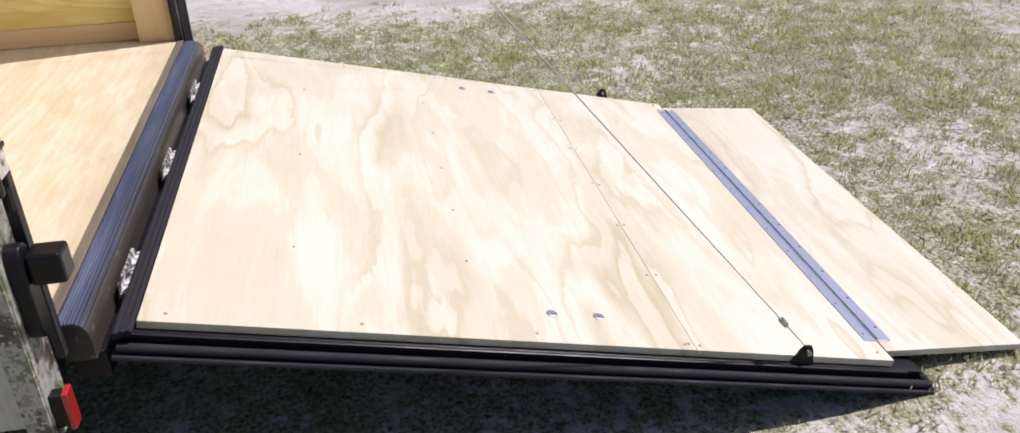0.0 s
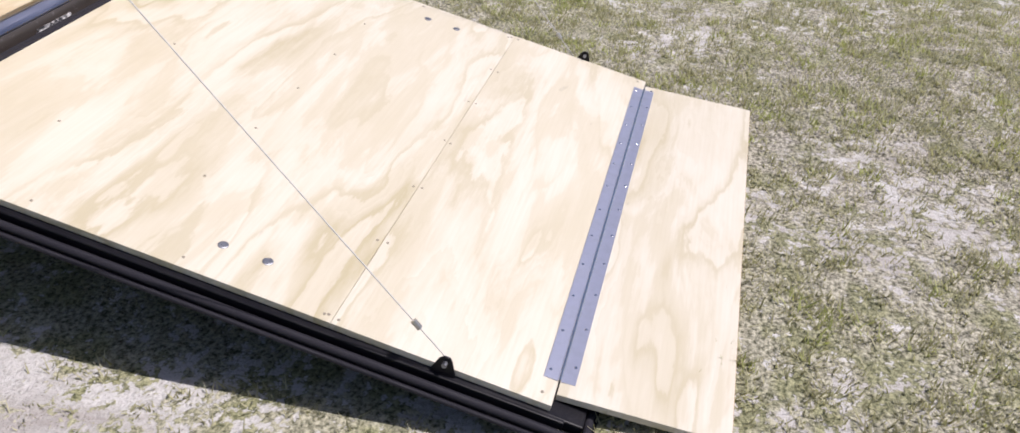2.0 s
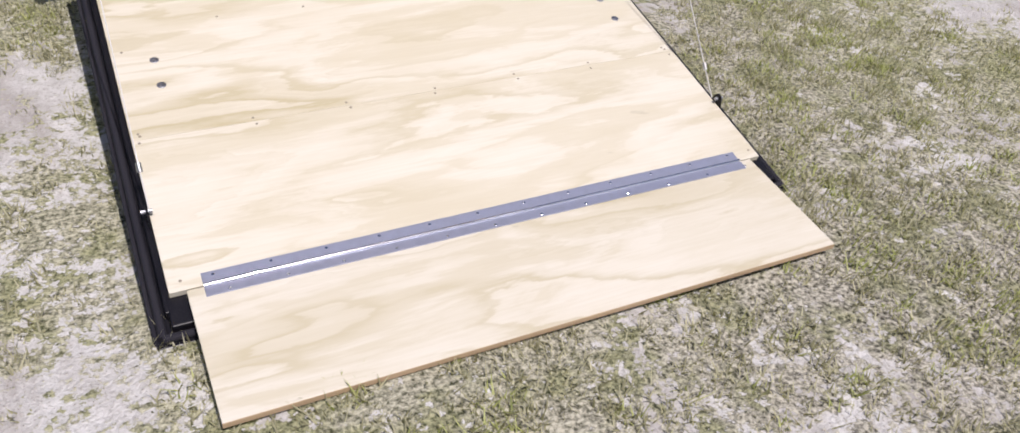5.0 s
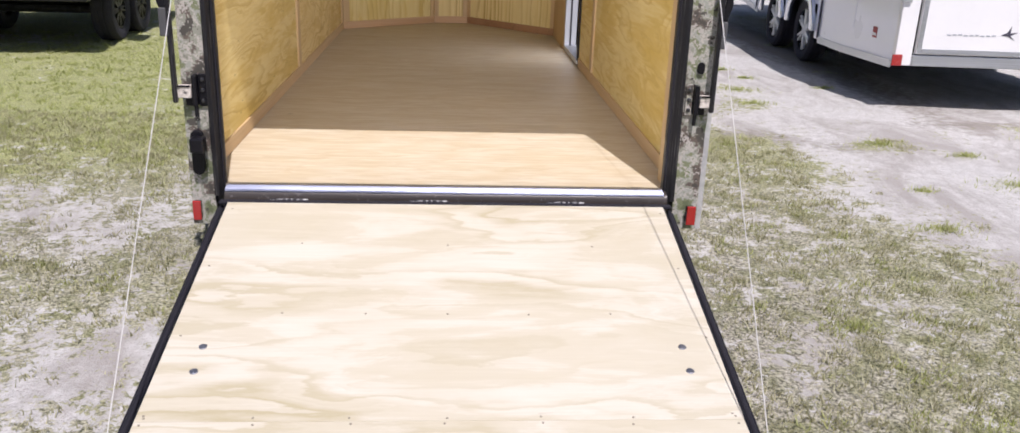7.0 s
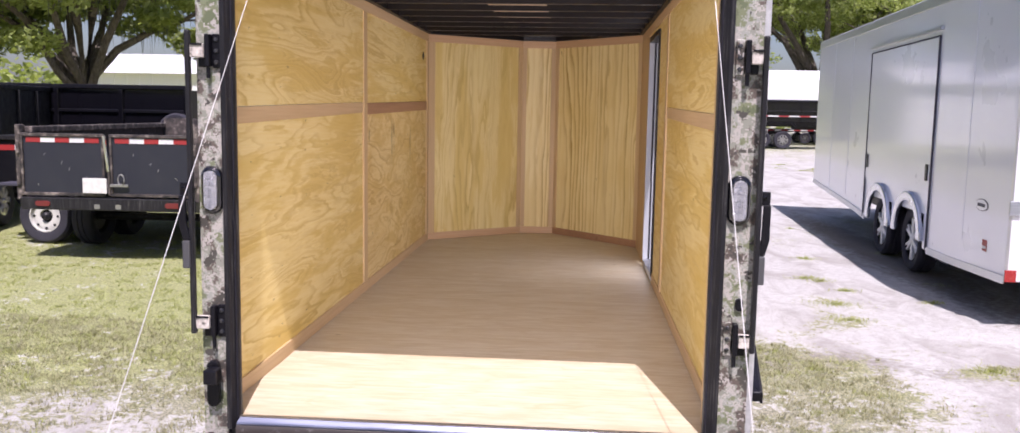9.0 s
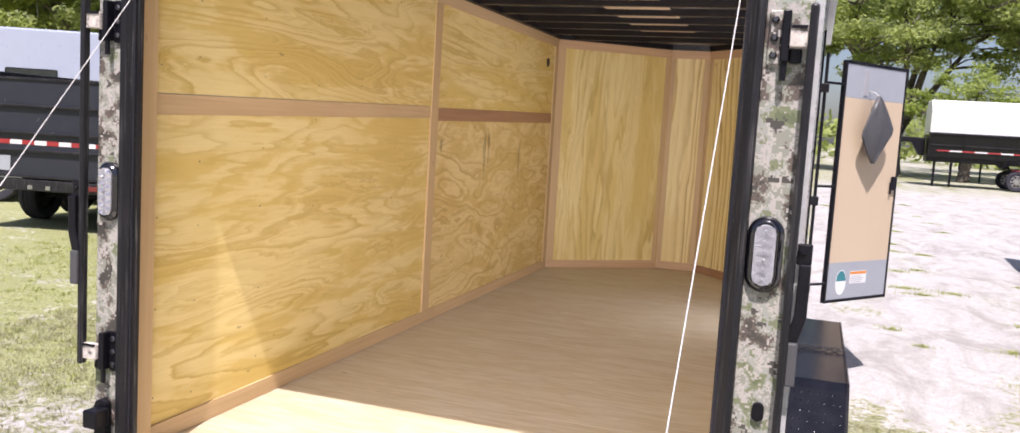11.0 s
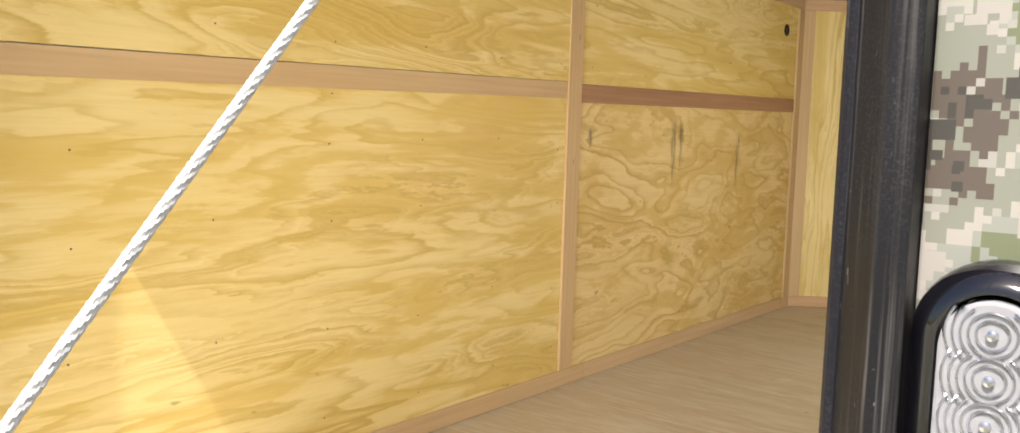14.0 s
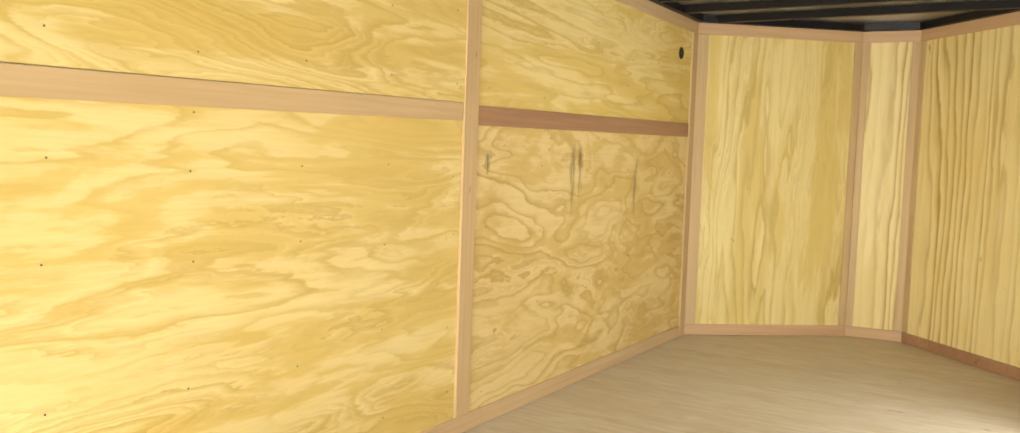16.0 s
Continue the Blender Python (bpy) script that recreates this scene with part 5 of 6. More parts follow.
def white_trailer():
    m = Matrix.Translation((4.03, 4.24, 0)) @ Matrix.Rotation(radians(-4.0), 4, "Z")
    t = thing("enclosed_trailer", "tall pale silver enclosed trailer with a white rear door on sand", "trailer", m=m)
    L, Wd, top = 8.45, 2.45, 3.06
    skirt = [(0.02, 0.40), (1.35, 0.35), (2.05, 0.34), (2.05, 0.72), (4.75, 0.72), (4.75, 0.40), (5.3, 0.45), (L, 0.62)]
    part("side_panel", prism(skirt + [(L, top - 0.05), (0.02, top - 0.05)], 0.0, 0.03, "x"), SILVER, t, "pale silver side panel")
    part("far_side_panel", prism(skirt + [(L, top - 0.05), (0.02, top - 0.05)], Wd - 0.03, Wd, "x"), SILVER, t)
    part("front_panel", box(0.031, Wd - 0.031, L - 0.03, L, 0.62, top - 0.05), SILVER, t)
    part("roof", box(0.0, Wd, 0.0, L, top - 0.049, top, 0.02), WHITE, t)
    part("roof_trim", box(-0.012, -0.0005, 0.0, L, top - 0.13, top - 0.02, 0.004), ALU, t, "aluminium roof trim")
    part("floor_pan", box(0.04, Wd - 0.04, 0.05, L - 0.05, 0.74, 0.80), BLACK_WORN, t)
    part("chassis", box(0.45, Wd - 0.45, 0.1, L - 0.1, 0.45, 0.735), BLACK_WORN, t)
    for pts in (skirt[:3], skirt[5:]):
        for (y0, z0), (y1, z1) in zip(pts, pts[1:]):
            part("skirt_trim", prism([(y0, z0 - 0.03), (y1, z1 - 0.03), (y1, z1 + 0.04), (y0, z0 + 0.04)], -0.014, -0.0005, "x"), WHITE, t)
    for y in (1.05, 5.95, 7.15):
        part("panel_seam", box(-0.004, -0.0004, y, y + 0.012, 0.60, top - 0.14), SILVER, t)
    # Rear frame and ramp door.
    for x0, x1 in ((-0.005, 0.15), (Wd - 0.15, Wd + 0.005)):
        part("rear_post", box(x0, x1, -0.05, 0.018, 0.40, top - 0.01, 0.008), WHITE, t, "white rear post")
    part("rear_header", box(0.1505, Wd - 0.1505, -0.05, 0.018, top - 0.22, top - 0.01, 0.008), WHITE, t)
    part("rear_sill", box(0.1505, Wd - 0.1505, -0.06, 0.018, 0.40, 0.50, 0.006), ALU, t)
    d = part("rear_door", box(0.17, Wd - 0.17, -0.07, -0.02, 0.51, top - 0.24, 0.006), WHITE, t, "white rear ramp door")
    for x in (0.175, Wd - 0.215):
        part("door_rail", box(x, x + 0.04, -0.078, -0.0705, 0.52, top - 0.25, 0.002), ALU, d)
    part("door_sill", box(0.22, Wd - 0.22, -0.078, -0.0705, 0.52, 0.56, 0.002), ALU, d)
    for z in (1.62,):
        la = part("door_latch", box(0.16, 0.36, -0.10, -0.079, z - 0.02, z + 0.02, 0.004), ALU, d, "chrome bar latch with a black grip")
        part("latch_grip", box(0.40, 0.60, -0.125, -0.095, z + 0.01, z + 0.05, 0.01), BLACK, la)
        part("latch_block", box(0.27, 0.33, -0.115, -0.08, z - 0.07, z + 0.11, 0.006), CHROME, la)
        part("latch_arm", box(0.33, 0.56, -0.11, -0.09, z - 0.08, z - 0.03, 0.008), ALU, la)
    for i in range(9):
        part("badge_bar", box(0.42 + i * 0.05, 0.455 + i * 0.05, -0.0735, -0.0706, 0.684 + 0.003 * (i % 3), 0.694 + 0.003 * (i % 3)), VINYL, d, "grey bar of lettering")
    part("badge_mark", prism([(0.90, 0.700), (0.955, 0.725), (0.985, 0.785), (0.982, 0.722), (1.05, 0.730), (0.985, 0.700), (1.03, 0.66), (0.965, 0.694)], -0.0735, -0.0706, "y"), DARK_GREY, d, "dark star-like mark")
    for z in (1.02, 2.14):
        part("rear_hinge", box(-0.035, 0.06, -0.075, -0.0505, z - 0.06, z + 0.06, 0.006), ALU, t, "silver hinge block")
    part("lamp_strip", box(0.045, 0.075, -0.06, -0.0505, 1.12, 1.52, 0.004), LENS, t, "clear upright lamp strip")
    part("marker_lamp", box(-0.03, 0.06, -0.07, -0.0505, 0.40, 0.50, 0.004), RED, t, "red marker lamp")
    # Tandem wheels under bright rounded fenders.
    for y in (2.75, 4.02):
        side_wheel(t, 0.14, y, 0.37, -1, ALLOY, 0.22, 6, GLOSS_BLACK)
        side_wheel(t, Wd - 0.14, y, 0.37, 1, ALLOY, 0.22, 6, GLOSS_BLACK)
        arch = [(y + 0.56 * math.cos(a), 0.42 + 0.50 * math.sin(a)) for a in (math.pi * i / 16 for i in range(17))]
        inner = [(y + 0.44 * math.cos(a), 0.42 + 0.40 * math.sin(a)) for a in (math.pi * i / 16 for i in range(16, -1, -1))]
        part("fender", prism(arch + inner, -0.05, -0.0005, "x", 0.012), POLISHED, t, "polished rounded aluminium fender")
        part("wheel_well", box(0.262, 0.272, y - 0.62, y + 0.62, 0.17, 0.735), BLACK, t)
    part("wheel_skirt", prism([(2.06, 0.345), (2.22, 0.345), (2.22, 0.72), (2.06, 0.72)], 0.0, 0.03, "x"), SILVER, t)
    part("wheel_skirt", prism([(3.30, 0.45), (3.47, 0.45), (3.47, 0.72), (3.30, 0.72)], 0.0, 0.03, "x"), SILVER, t)
    part("wheel_skirt", prism([(4.58, 0.40), (4.745, 0.40), (4.745, 0.72), (4.58, 0.72)], 0.0, 0.03, "x"), SILVER, t)
    # Large side door.
    d = part("escape_door", box(-0.012, -0.0006, 2.08, 4.80, 0.93, 2.60, 0.002), SILVER, t, "large silver side door")
    for y0, y1, z0, z1 in ((2.063, 2.075, 0.36, 2.615), (4.805, 4.815, 0.40, 2.615), (2.063, 4.815, 2.604, 2.615)):
        part("door_seal", box(-0.022, -0.0006, y0, y1, z0, z1, 0.002), DARK_GREY, d)
    part("drip_rail", box(-0.035, -0.0006, 2.0, 4.86, 2.665, 2.70, 0.004), ALU, d)
    for y in (2.16, 4.68):
        part("door_pull", box(-0.022, -0.0125, y, y + 0.07, 1.08, 1.26, 0.01), BLACK, d)
    lg = part("badge", prism([(0.62 + 0.15 * math.cos(a), 0.98 + 0.055 * math.sin(a)) for a in (2 * math.pi * i / 20 for i in range(20))], -0.006, -0.0005, "x"), DARK_GREY, t, "dark outlined oval badge")
    part("badge_face", prism([(0.62 + 0.142 * math.cos(a), 0.98 + 0.049 * math.sin(a)) for a in (2 * math.pi * i / 20 for i in range(20))], -0.009, -0.0065, "x"), SILVER, lg)
    for i in range(4):
        part("badge_bar", box(-0.012, -0.0095, 0.53 + i * 0.045, 0.565 + i * 0.045, 0.965, 0.995), DARK_GREY, lg)
    st = part("sticker", box(-0.004, -0.0005, 0.44, 0.54, 0.58, 0.68), RED_TAPE, t, "small red and white sticker")
    part("sticker_bar", box(-0.006, -0.0042, 0.45, 0.53, 0.60, 0.625), WHITE_TAPE, st)


white_trailer()


def tape(parent, x0, x1, y, z0, z1, n):
    for i in range(n):
        a, b = x0 + (x1 - x0) * i / n, x0 + (x1 - x0) * (i + 1) / n
        part("reflective_tape", box(a, b - 0.001, y - 0.004, y, z0, z1), RED_TAPE if i % 2 == 0 else WHITE_TAPE, parent)


def dump_trailer(m, label, width, deck, top, length, rims, worn, split=True, stripes=5, tape_z=None):
    """A dump trailer seen from behind: barn-door tailgate, ribbed sides, chassis, tandem wheels. Rear face at y = 0."""
    t = thing("dump_trailer", label, "trailer", "trailers parked in the yard", m)
    h = width / 2
    paint = BLACK_WORN
    edge = RUST if worn else BLACK_WORN
    for s in (-1, 1):
        xs = sorted((s * (h - 0.05), s * h))
        part("bed_side", box(*xs, 0.06, length, deck, top + 0.0, 0.004), paint, t)
        part("top_rail", box(*sorted((s * (h - 0.08), s * (h + 0.03))), 0.06, length, top, top + 0.07, 0.01), edge, t)
        for i in range(6):
            y = 0.3 + i * (length - 0.5) / 5
            part("side_rib", box(*sorted((s * h, s * (h + 0.05))), y, y + 0.08, deck + 0.02, top - 0.002, 0.006), paint, t)
        part("corner_post", box(*sorted((s * (h + 0.002), s * (h + 0.055))), -0.05, 0.058, deck - 0.05, top + 0.09, 0.008), edge, t, "rusty corner post" if worn else "")
        part("gate_hinge", tube([(s * (h + 0.02), -0.06, deck + 0.12), (s * (h + 0.02), -0.06, deck + 0.24)], 0.022), edge, t, smooth=True)
        part("gate_hinge", tube([(s * (h + 0.02), -0.06, top - 0.22), (s * (h + 0.02), -0.06, top - 0.10)], 0.022), edge, t, smooth=True)
        for i, y in enumerate((1.20, 2.06)):
            side_wheel(t, s * (h - 0.16), y, 0.36, s, rims, 0.24, 8)
        part("fender", box(*sorted((s * (h - 0.3), s * h)), 0.75, 2.5, deck - 0.07, deck - 0.03, 0.006), paint, t)
    if worn:
        for i in range(9):
            part("reflective_tape", box(h + 0.051, h + 0.055, 0.35 + i * 0.16, 0.50 + i * 0.16, top - 0.10, top - 0.045), RED_TAPE if i % 2 else WHITE_TAPE, t)
        part("side_rail", box(h + 0.0005, h + 0.05, 0.385, length - 0.3, top - 0.16, top - 0.11, 0.006), RUST, t, "worn side rail")
        part("tool_box", box(h + 0.055, h + 0.24, 0.75, 1.05, deck + 0.02, deck + 0.46, 0.01), DARK_GREY, t, "dark grey side box")
    part("bed_front", box(-h + 0.05, h - 0.05, length - 0.06, length, deck, top + 0.14, 0.004), edge, t)
    part("bed_floor", box(-h + 0.05, h - 0.05, 0.06, length - 0.06, deck, deck + 0.02), edge, t)
    part("chassis", box(-h * 0.55, h * 0.55, 0.15, length + 0.9, deck - 0.16, deck - 0.08, 0.01), paint, t)
    part("axle", tube([(-h + 0.1, 1.20, 0.36), (h - 0.1, 1.20, 0.36)], 0.05), paint, t)
    part("axle", tube([(-h + 0.1, 2.06, 0.36), (h - 0.1, 2.06, 0.36)], 0.05), paint, t)
    part("rear_beam", box(-h - 0.02, h + 0.02, -0.06, 0.10, deck - 0.16, deck - 0.02, 0.01), paint, t, "worn rear beam")
    for s in (-1, 1):
        part("tail_lamp", prism([(s * (h - 0.24) + x, deck - 0.09 + z) for z, x in stadium(0.06, 0.17)], -0.072, -0.0605, "y", 0.003), RED_DULL, t, "dull red oval tail lamp")
        part("beam_plate", box(s * 0.12 - 0.03, s * 0.12 + 0.03, -0.068, -0.0605, deck - 0.14, deck - 0.09), STEEL, t)
    gates = ((-h, -0.03), (0.03, h)) if split else ((-h, h),)
    for x0, x1 in gates:
        g = part("gate", box(x0, x1, -0.03, 0.01, deck, top, 0.004), plain("gate_paint", (0.02, 0.022, 0.032), 0.4, 0.0, 0.3, 7.0), t, "scuffed dark grey tailgate leaf")
        for a, b, c, e in ((x0, x1, deck, deck + 0.034), (x0, x1, top - 0.034, top), (x0, x0 + 0.028, deck + 0.035, top - 0.035), (x1 - 0.028, x1, deck + 0.035, top - 0.035)):
            part("gate_frame", box(a, b, -0.05, -0.0305, c, e, 0.004), edge, g)
        tz = tape_z or top - 0.10
        tape(g, x0 + 0.06, x1 - 0.06, -0.031, tz, tz + 0.055, stripes)
        if tape_z:
            for z in (tape_z - 0.06, tape_z + 0.16, tape_z + 0.50):
                part("gate_rib", box(x0 + 0.051, x1 - 0.051, -0.075, -0.0305, z - 0.03, z, 0.006), BLACK_WORN, g)
            part("pale_plate", box(x0 + 0.16, x0 + 0.55, -0.04, -0.0305, deck + 0.08, deck + 0.27, 0.003), VINYL, g, "dull grey plate")
        for i in range(5):
            sx, sz, tilt = x0 + 0.1 + (x1 - x0 - 0.2) * ((i * 0.37 + 0.11) % 1.0), deck + 0.1 + (top - deck - 0.28) * ((i * 0.61 + 0.05) % 1.0), 40 * math.sin(i * 2.3)
            part("scratch", moved(box(-0.0025, 0.0025, -0.0007, 0.0, -0.012 - 0.012 * (i % 3), 0.012, 0), Matrix.Translation((sx, -0.0302, sz)) @ Matrix.Rotation(radians(tilt), 4, "Y")), STEEL, g)
    if split:
        part("latch_bar", tube([(-0.012, -0.07, top - 0.02), (0.03, -0.07, deck + 0.28)], 0.02), CHROME, t, "bright latch tube", True)
        part("latch_tube", tube([(0.03, -0.07, deck + 0.28), (0.03, -0.07, deck + 0.02)], 0.013), edge, t, smooth=True)
        part("latch_lever", box(0.03, 0.24, -0.075, -0.055, deck + 0.11, deck + 0.14, 0.004), STEEL, t)
        part("latch_ring", tube([(0.17 + 0.035 * math.cos(a), -0.08, deck + 0.19 + 0.06 * math.sin(a)) for a in (2 * math.pi * i / 14 for i in range(15))], 0.007), STEEL, t, smooth=True)
        part("number_plate", box(-0.27, 0.0, -0.075, -0.055, deck + 0.035, deck + 0.20, 0.004), DIRTY_WHITE, t, "dirty white plate")
    return t


dump_trailer(Matrix.Translation((-4.77, 6.05, 0)) @ Matrix.Rotation(radians(2.0), 4, "Z"), "weathered black dump trailer with striped tailgate on grass", 1.95, 0.73, 1.42, 3.6, BLACK_WORN, True)
dump_trailer(Matrix.Translation((-8.1, 6.35, 0)) @ Matrix.Rotation(radians(14), 4, "Z"), "tall black dump trailer with spoked rims parked on grass", 1.9, 0.68, 1.94, 4.2, CHROME, False, False, 11, 1.10)


def side_bed_trailer(m, label, length, deck, top, cover=None, striped=True):
    """A dump trailer seen from its long side, which looks to -y."""
    t = thing("dump_trailer", label, "trailer", "trailers parked in the yard", m)
    part("bed_side", box(-length / 2, length / 2, 0.0, 0.05, deck, top, 0.006), GLOSS_BLACK, t, "glossy black bed side")
    part("far_bed_side", box(-length / 2, length / 2, 2.0, 2.05, deck, top, 0.006), BLACK, t)
    for x0 in (-length / 2, length / 2 - 0.05):
        part("bed_end", box(x0, x0 + 0.05, 0.0505, 1.9995, deck, top, 0.006), BLACK, t)
    part("bed_floor", box(-length / 2 + 0.05, length / 2 - 0.05, 0.05, 2.0, deck, deck + 0.03), BLACK_WORN, t)
    part("top_rail", box(-length / 2 - 0.03, length / 2 + 0.03, -0.05, 0.06, top, top + 0.07, 0.01), BLACK, t)
    part("mid_rail", box(-length / 2, length / 2, -0.035, -0.0005, (deck + top) / 2, (deck + top) / 2 + 0.05, 0.01), BLACK, t)
    n = int(length / 1.1)
    for i in range(n + 1):
        x = -length / 2 + i * (length - 0.08) / n
        part("side_rib", box(x, x + 0.08, -0.05, -0.0005, deck, top - 0.001, 0.008), GLOSS_BLACK, t)
    part("chassis", box(-length / 2, length / 2, 0.4, 1.6, deck - 0.2, deck - 0.001, 0.01), BLACK_WORN, t)
    for x in (-0.45, 0.45):
        side_wheel(t, x, 0.05, 0.38, 0, STEEL, 0.24, 8)
        side_wheel(t, x, 1.95, 0.38, 0, STEEL, 0.24, 8)
    part("fender", prism([(-1.0, deck - 0.28), (-0.85, deck - 0.03), (0.85, deck - 0.03), (1.0, deck - 0.28), (0.95, deck - 0.28), (0.82, deck - 0.07), (-0.82, deck - 0.07), (-0.95, deck - 0.28)], -0.1, 0.2, "y"), BLACK, t)
    if striped:
        tape(t, -length / 2 + 0.3, length / 2 - 0.3, -0.0505, deck + 0.22, deck + 0.27, 15)
    if cover:
        h = cover
        part("cover", prism([(0.0, top + 0.071), (2.05, top + 0.071), (2.05, top + h * 0.7), (1.6, top + h), (0.45, top + h), (0.0, top + h * 0.7)], -length / 2, length / 2, "x", 0.03), WHITE, t, "white tarp cover")
    return t


b = side_bed_trailer(Matrix.Translation((-8.0, 10.4, 0)), "tall black dump trailer standing side-on behind another trailer", 4.4, 1.25, 2.0, None, False)
wheel(b, Matrix.Translation((2.08, -0.17, 1.33)) @ Matrix.Rotation(radians(84), 4, "X"), 0.30, 0.2, 8, BLACK_WORN, 0.2)
far = side_bed_trailer(Matrix.Translation((11.0, 46.0, 0)) @ Matrix.Scale(1.28, 4), "black gooseneck dump trailer with a white cover far across the yard", 7.2, 1.15, 2.0, 1.35)
part("neck", prism([(-5.9, 1.72), (-5.9, 1.92), (-3.66, 1.86), (-3.66, 1.16), (-3.85, 1.16), (-4.15, 1.66)], 0.75, 1.3, "y", 0.02), BLACK, far, "black gooseneck")
part("coupler", tube([(-5.75, 1.02, 1.72), (-5.75, 1.02, 1.25)], 0.06), BLACK, far)
for x in (-3.35, -2.75):
    part("stand_leg", box(x, x + 0.09, 0.3, 0.39, 0.0, 0.949, 0.01), BLACK, far)
side_bed_trailer(Matrix.Translation((16.5, 53.0, 0)), "black trailer with a white cover under the trees", 5.0, 1.15, 1.9, 1.7)


def flat_trailer(m, label, length, deck, neck):
    """A low flat trailer, side-on, with a raised neck where neck is set."""
    t = thing("flatbed_trailer", label, "trailer", "trailers parked in the yard", m)
    part("deck", box(-length / 2, length / 2, 0.0, 2.1, deck - 0.12, deck, 0.01), BLACK_WORN, t)
    part("side_rail", box(-length / 2, length / 2, -0.04, -0.0005, deck - 0.2, deck + 0.02, 0.01), BLACK, t)
    tape(t, -length / 2 + 0.2, length / 2 - 0.2, -0.0405, deck - 0.11, deck - 0.05, 13)
    for x in (0.5, 1.4):
        side_wheel(t, x, 0.0, 0.36, 0, STEEL, 0.22, 6)
        side_wheel(t, x, 2.1, 0.36, 0, STEEL, 0.22, 6)
    for x in (-length / 2 + 0.3, -length / 2 + 0.9):
        part("stand_leg", box(x, x + 0.09, 0.1, 0.19, 0.0, deck - 0.121, 0.008), BLACK, t)
    if neck:
        part("neck", prism([(-length / 2 - 2.6, deck + 0.45), (-length / 2 - 2.6, deck + 0.62), (-length / 2, deck + 0.62), (-length / 2 + 0.2, deck + 0.003), (-length / 2 - 0.25, deck + 0.003), (-length / 2 - 0.5, deck + 0.45)], 0.5, 1.6, "y", 0.01), BLACK, t)
        part("coupler", tube([(-length / 2 - 2.45, 1.05, deck + 0.45), (-length / 2 - 2.45, 1.05, deck - 0.25)], 0.07), BLACK, t)
        part("jack_leg", box(-length / 2 - 1.4, -length / 2 - 1.3, 0.6, 0.7, 0.0, deck + 0.449, 0.01), BLACK, t)
    return t


flat_trailer(Matrix.Translation((15.0, 57.0, 0)), "black gooseneck flatbed trailer under the far trees", 6.0, 0.95, True)


def utility_trailer():
    t = thing("utility_trailer", "black trailer with a pale rim parked between dump trailers", "trailer", "trailers parked in the yard", Matrix.Translation((-7.35, 7.30, 0)))
    part("bed", box(0.40, 1.55, 0.0, 1.8, 0.74, 1.28, 0.01), BLACK, t)
    part("top_rail", box(0.38, 1.57, -0.03, 1.83, 1.281, 1.34, 0.01), BLACK_WORN, t)
    part("fender", box(0.6, 1.56, -0.25, -0.001, 0.72, 0.76, 0.008), DARK_GREY, t)
    side_wheel(t, 1.13, -0.10, 0.34, 0, plain("pale_rim", (0.62, 0.61, 0.58), 0.35, 0.2, 0.3), 0.2, 10, None, True)
    part("tail_lamp", lathe([(0.05, 0), (0.05, 0.02), (0.03, 0.03)], 16), RED_DULL, t, "", False, Matrix.Translation((0.92, -0.251, 0.80)) @ Matrix.Rotation(radians(90), 4, "X"))
    tape(t, 0.45, 1.5, -0.0005, 1.15, 1.22, 5)


utility_trailer()


def grey_trailer():
    t = thing("enclosed_trailer", "grey enclosed trailer with a slanted nose parked on grass", "trailer", "trailers parked in the yard", Matrix.Translation((-11.2, 8.4, 0)) @ Matrix.Rotation(radians(24), 4, "Z"))
    part("body", prism([(-4.0, 0.42), (1.5, 0.42), (2.1, 0.80), (2.1, 2.60), (1.8, 2.78), (-4.0, 2.78)], 0.0, 2.2, "y", 0.03), GREY_PANEL, t, "grey side panels")
    part("skirt", box(-4.0, 1.5, -0.012, -0.001, 0.38, 0.50, 0.003), ALU, t)
    part("side_window", box(0.1, 0.9, -0.01, -0.001, 1.6, 2.15, 0.02), GLASS, t)
    part("fender", prism([(-0.62, 0.40), (-0.55, 0.78), (0.45, 0.78), (0.55, 0.40), (0.48, 0.40), (0.40, 0.72), (-0.50, 0.72), (-0.55, 0.40)], -0.06, -0.001, "y", 0.01), ALU, t)
    side_wheel(t, -0.05, 0.10, 0.36, 0, CHROME, 0.22, 9)
    side_wheel(t, -0.05, 2.1, 0.36, 0, CHROME, 0.22, 9)


grey_trailer()


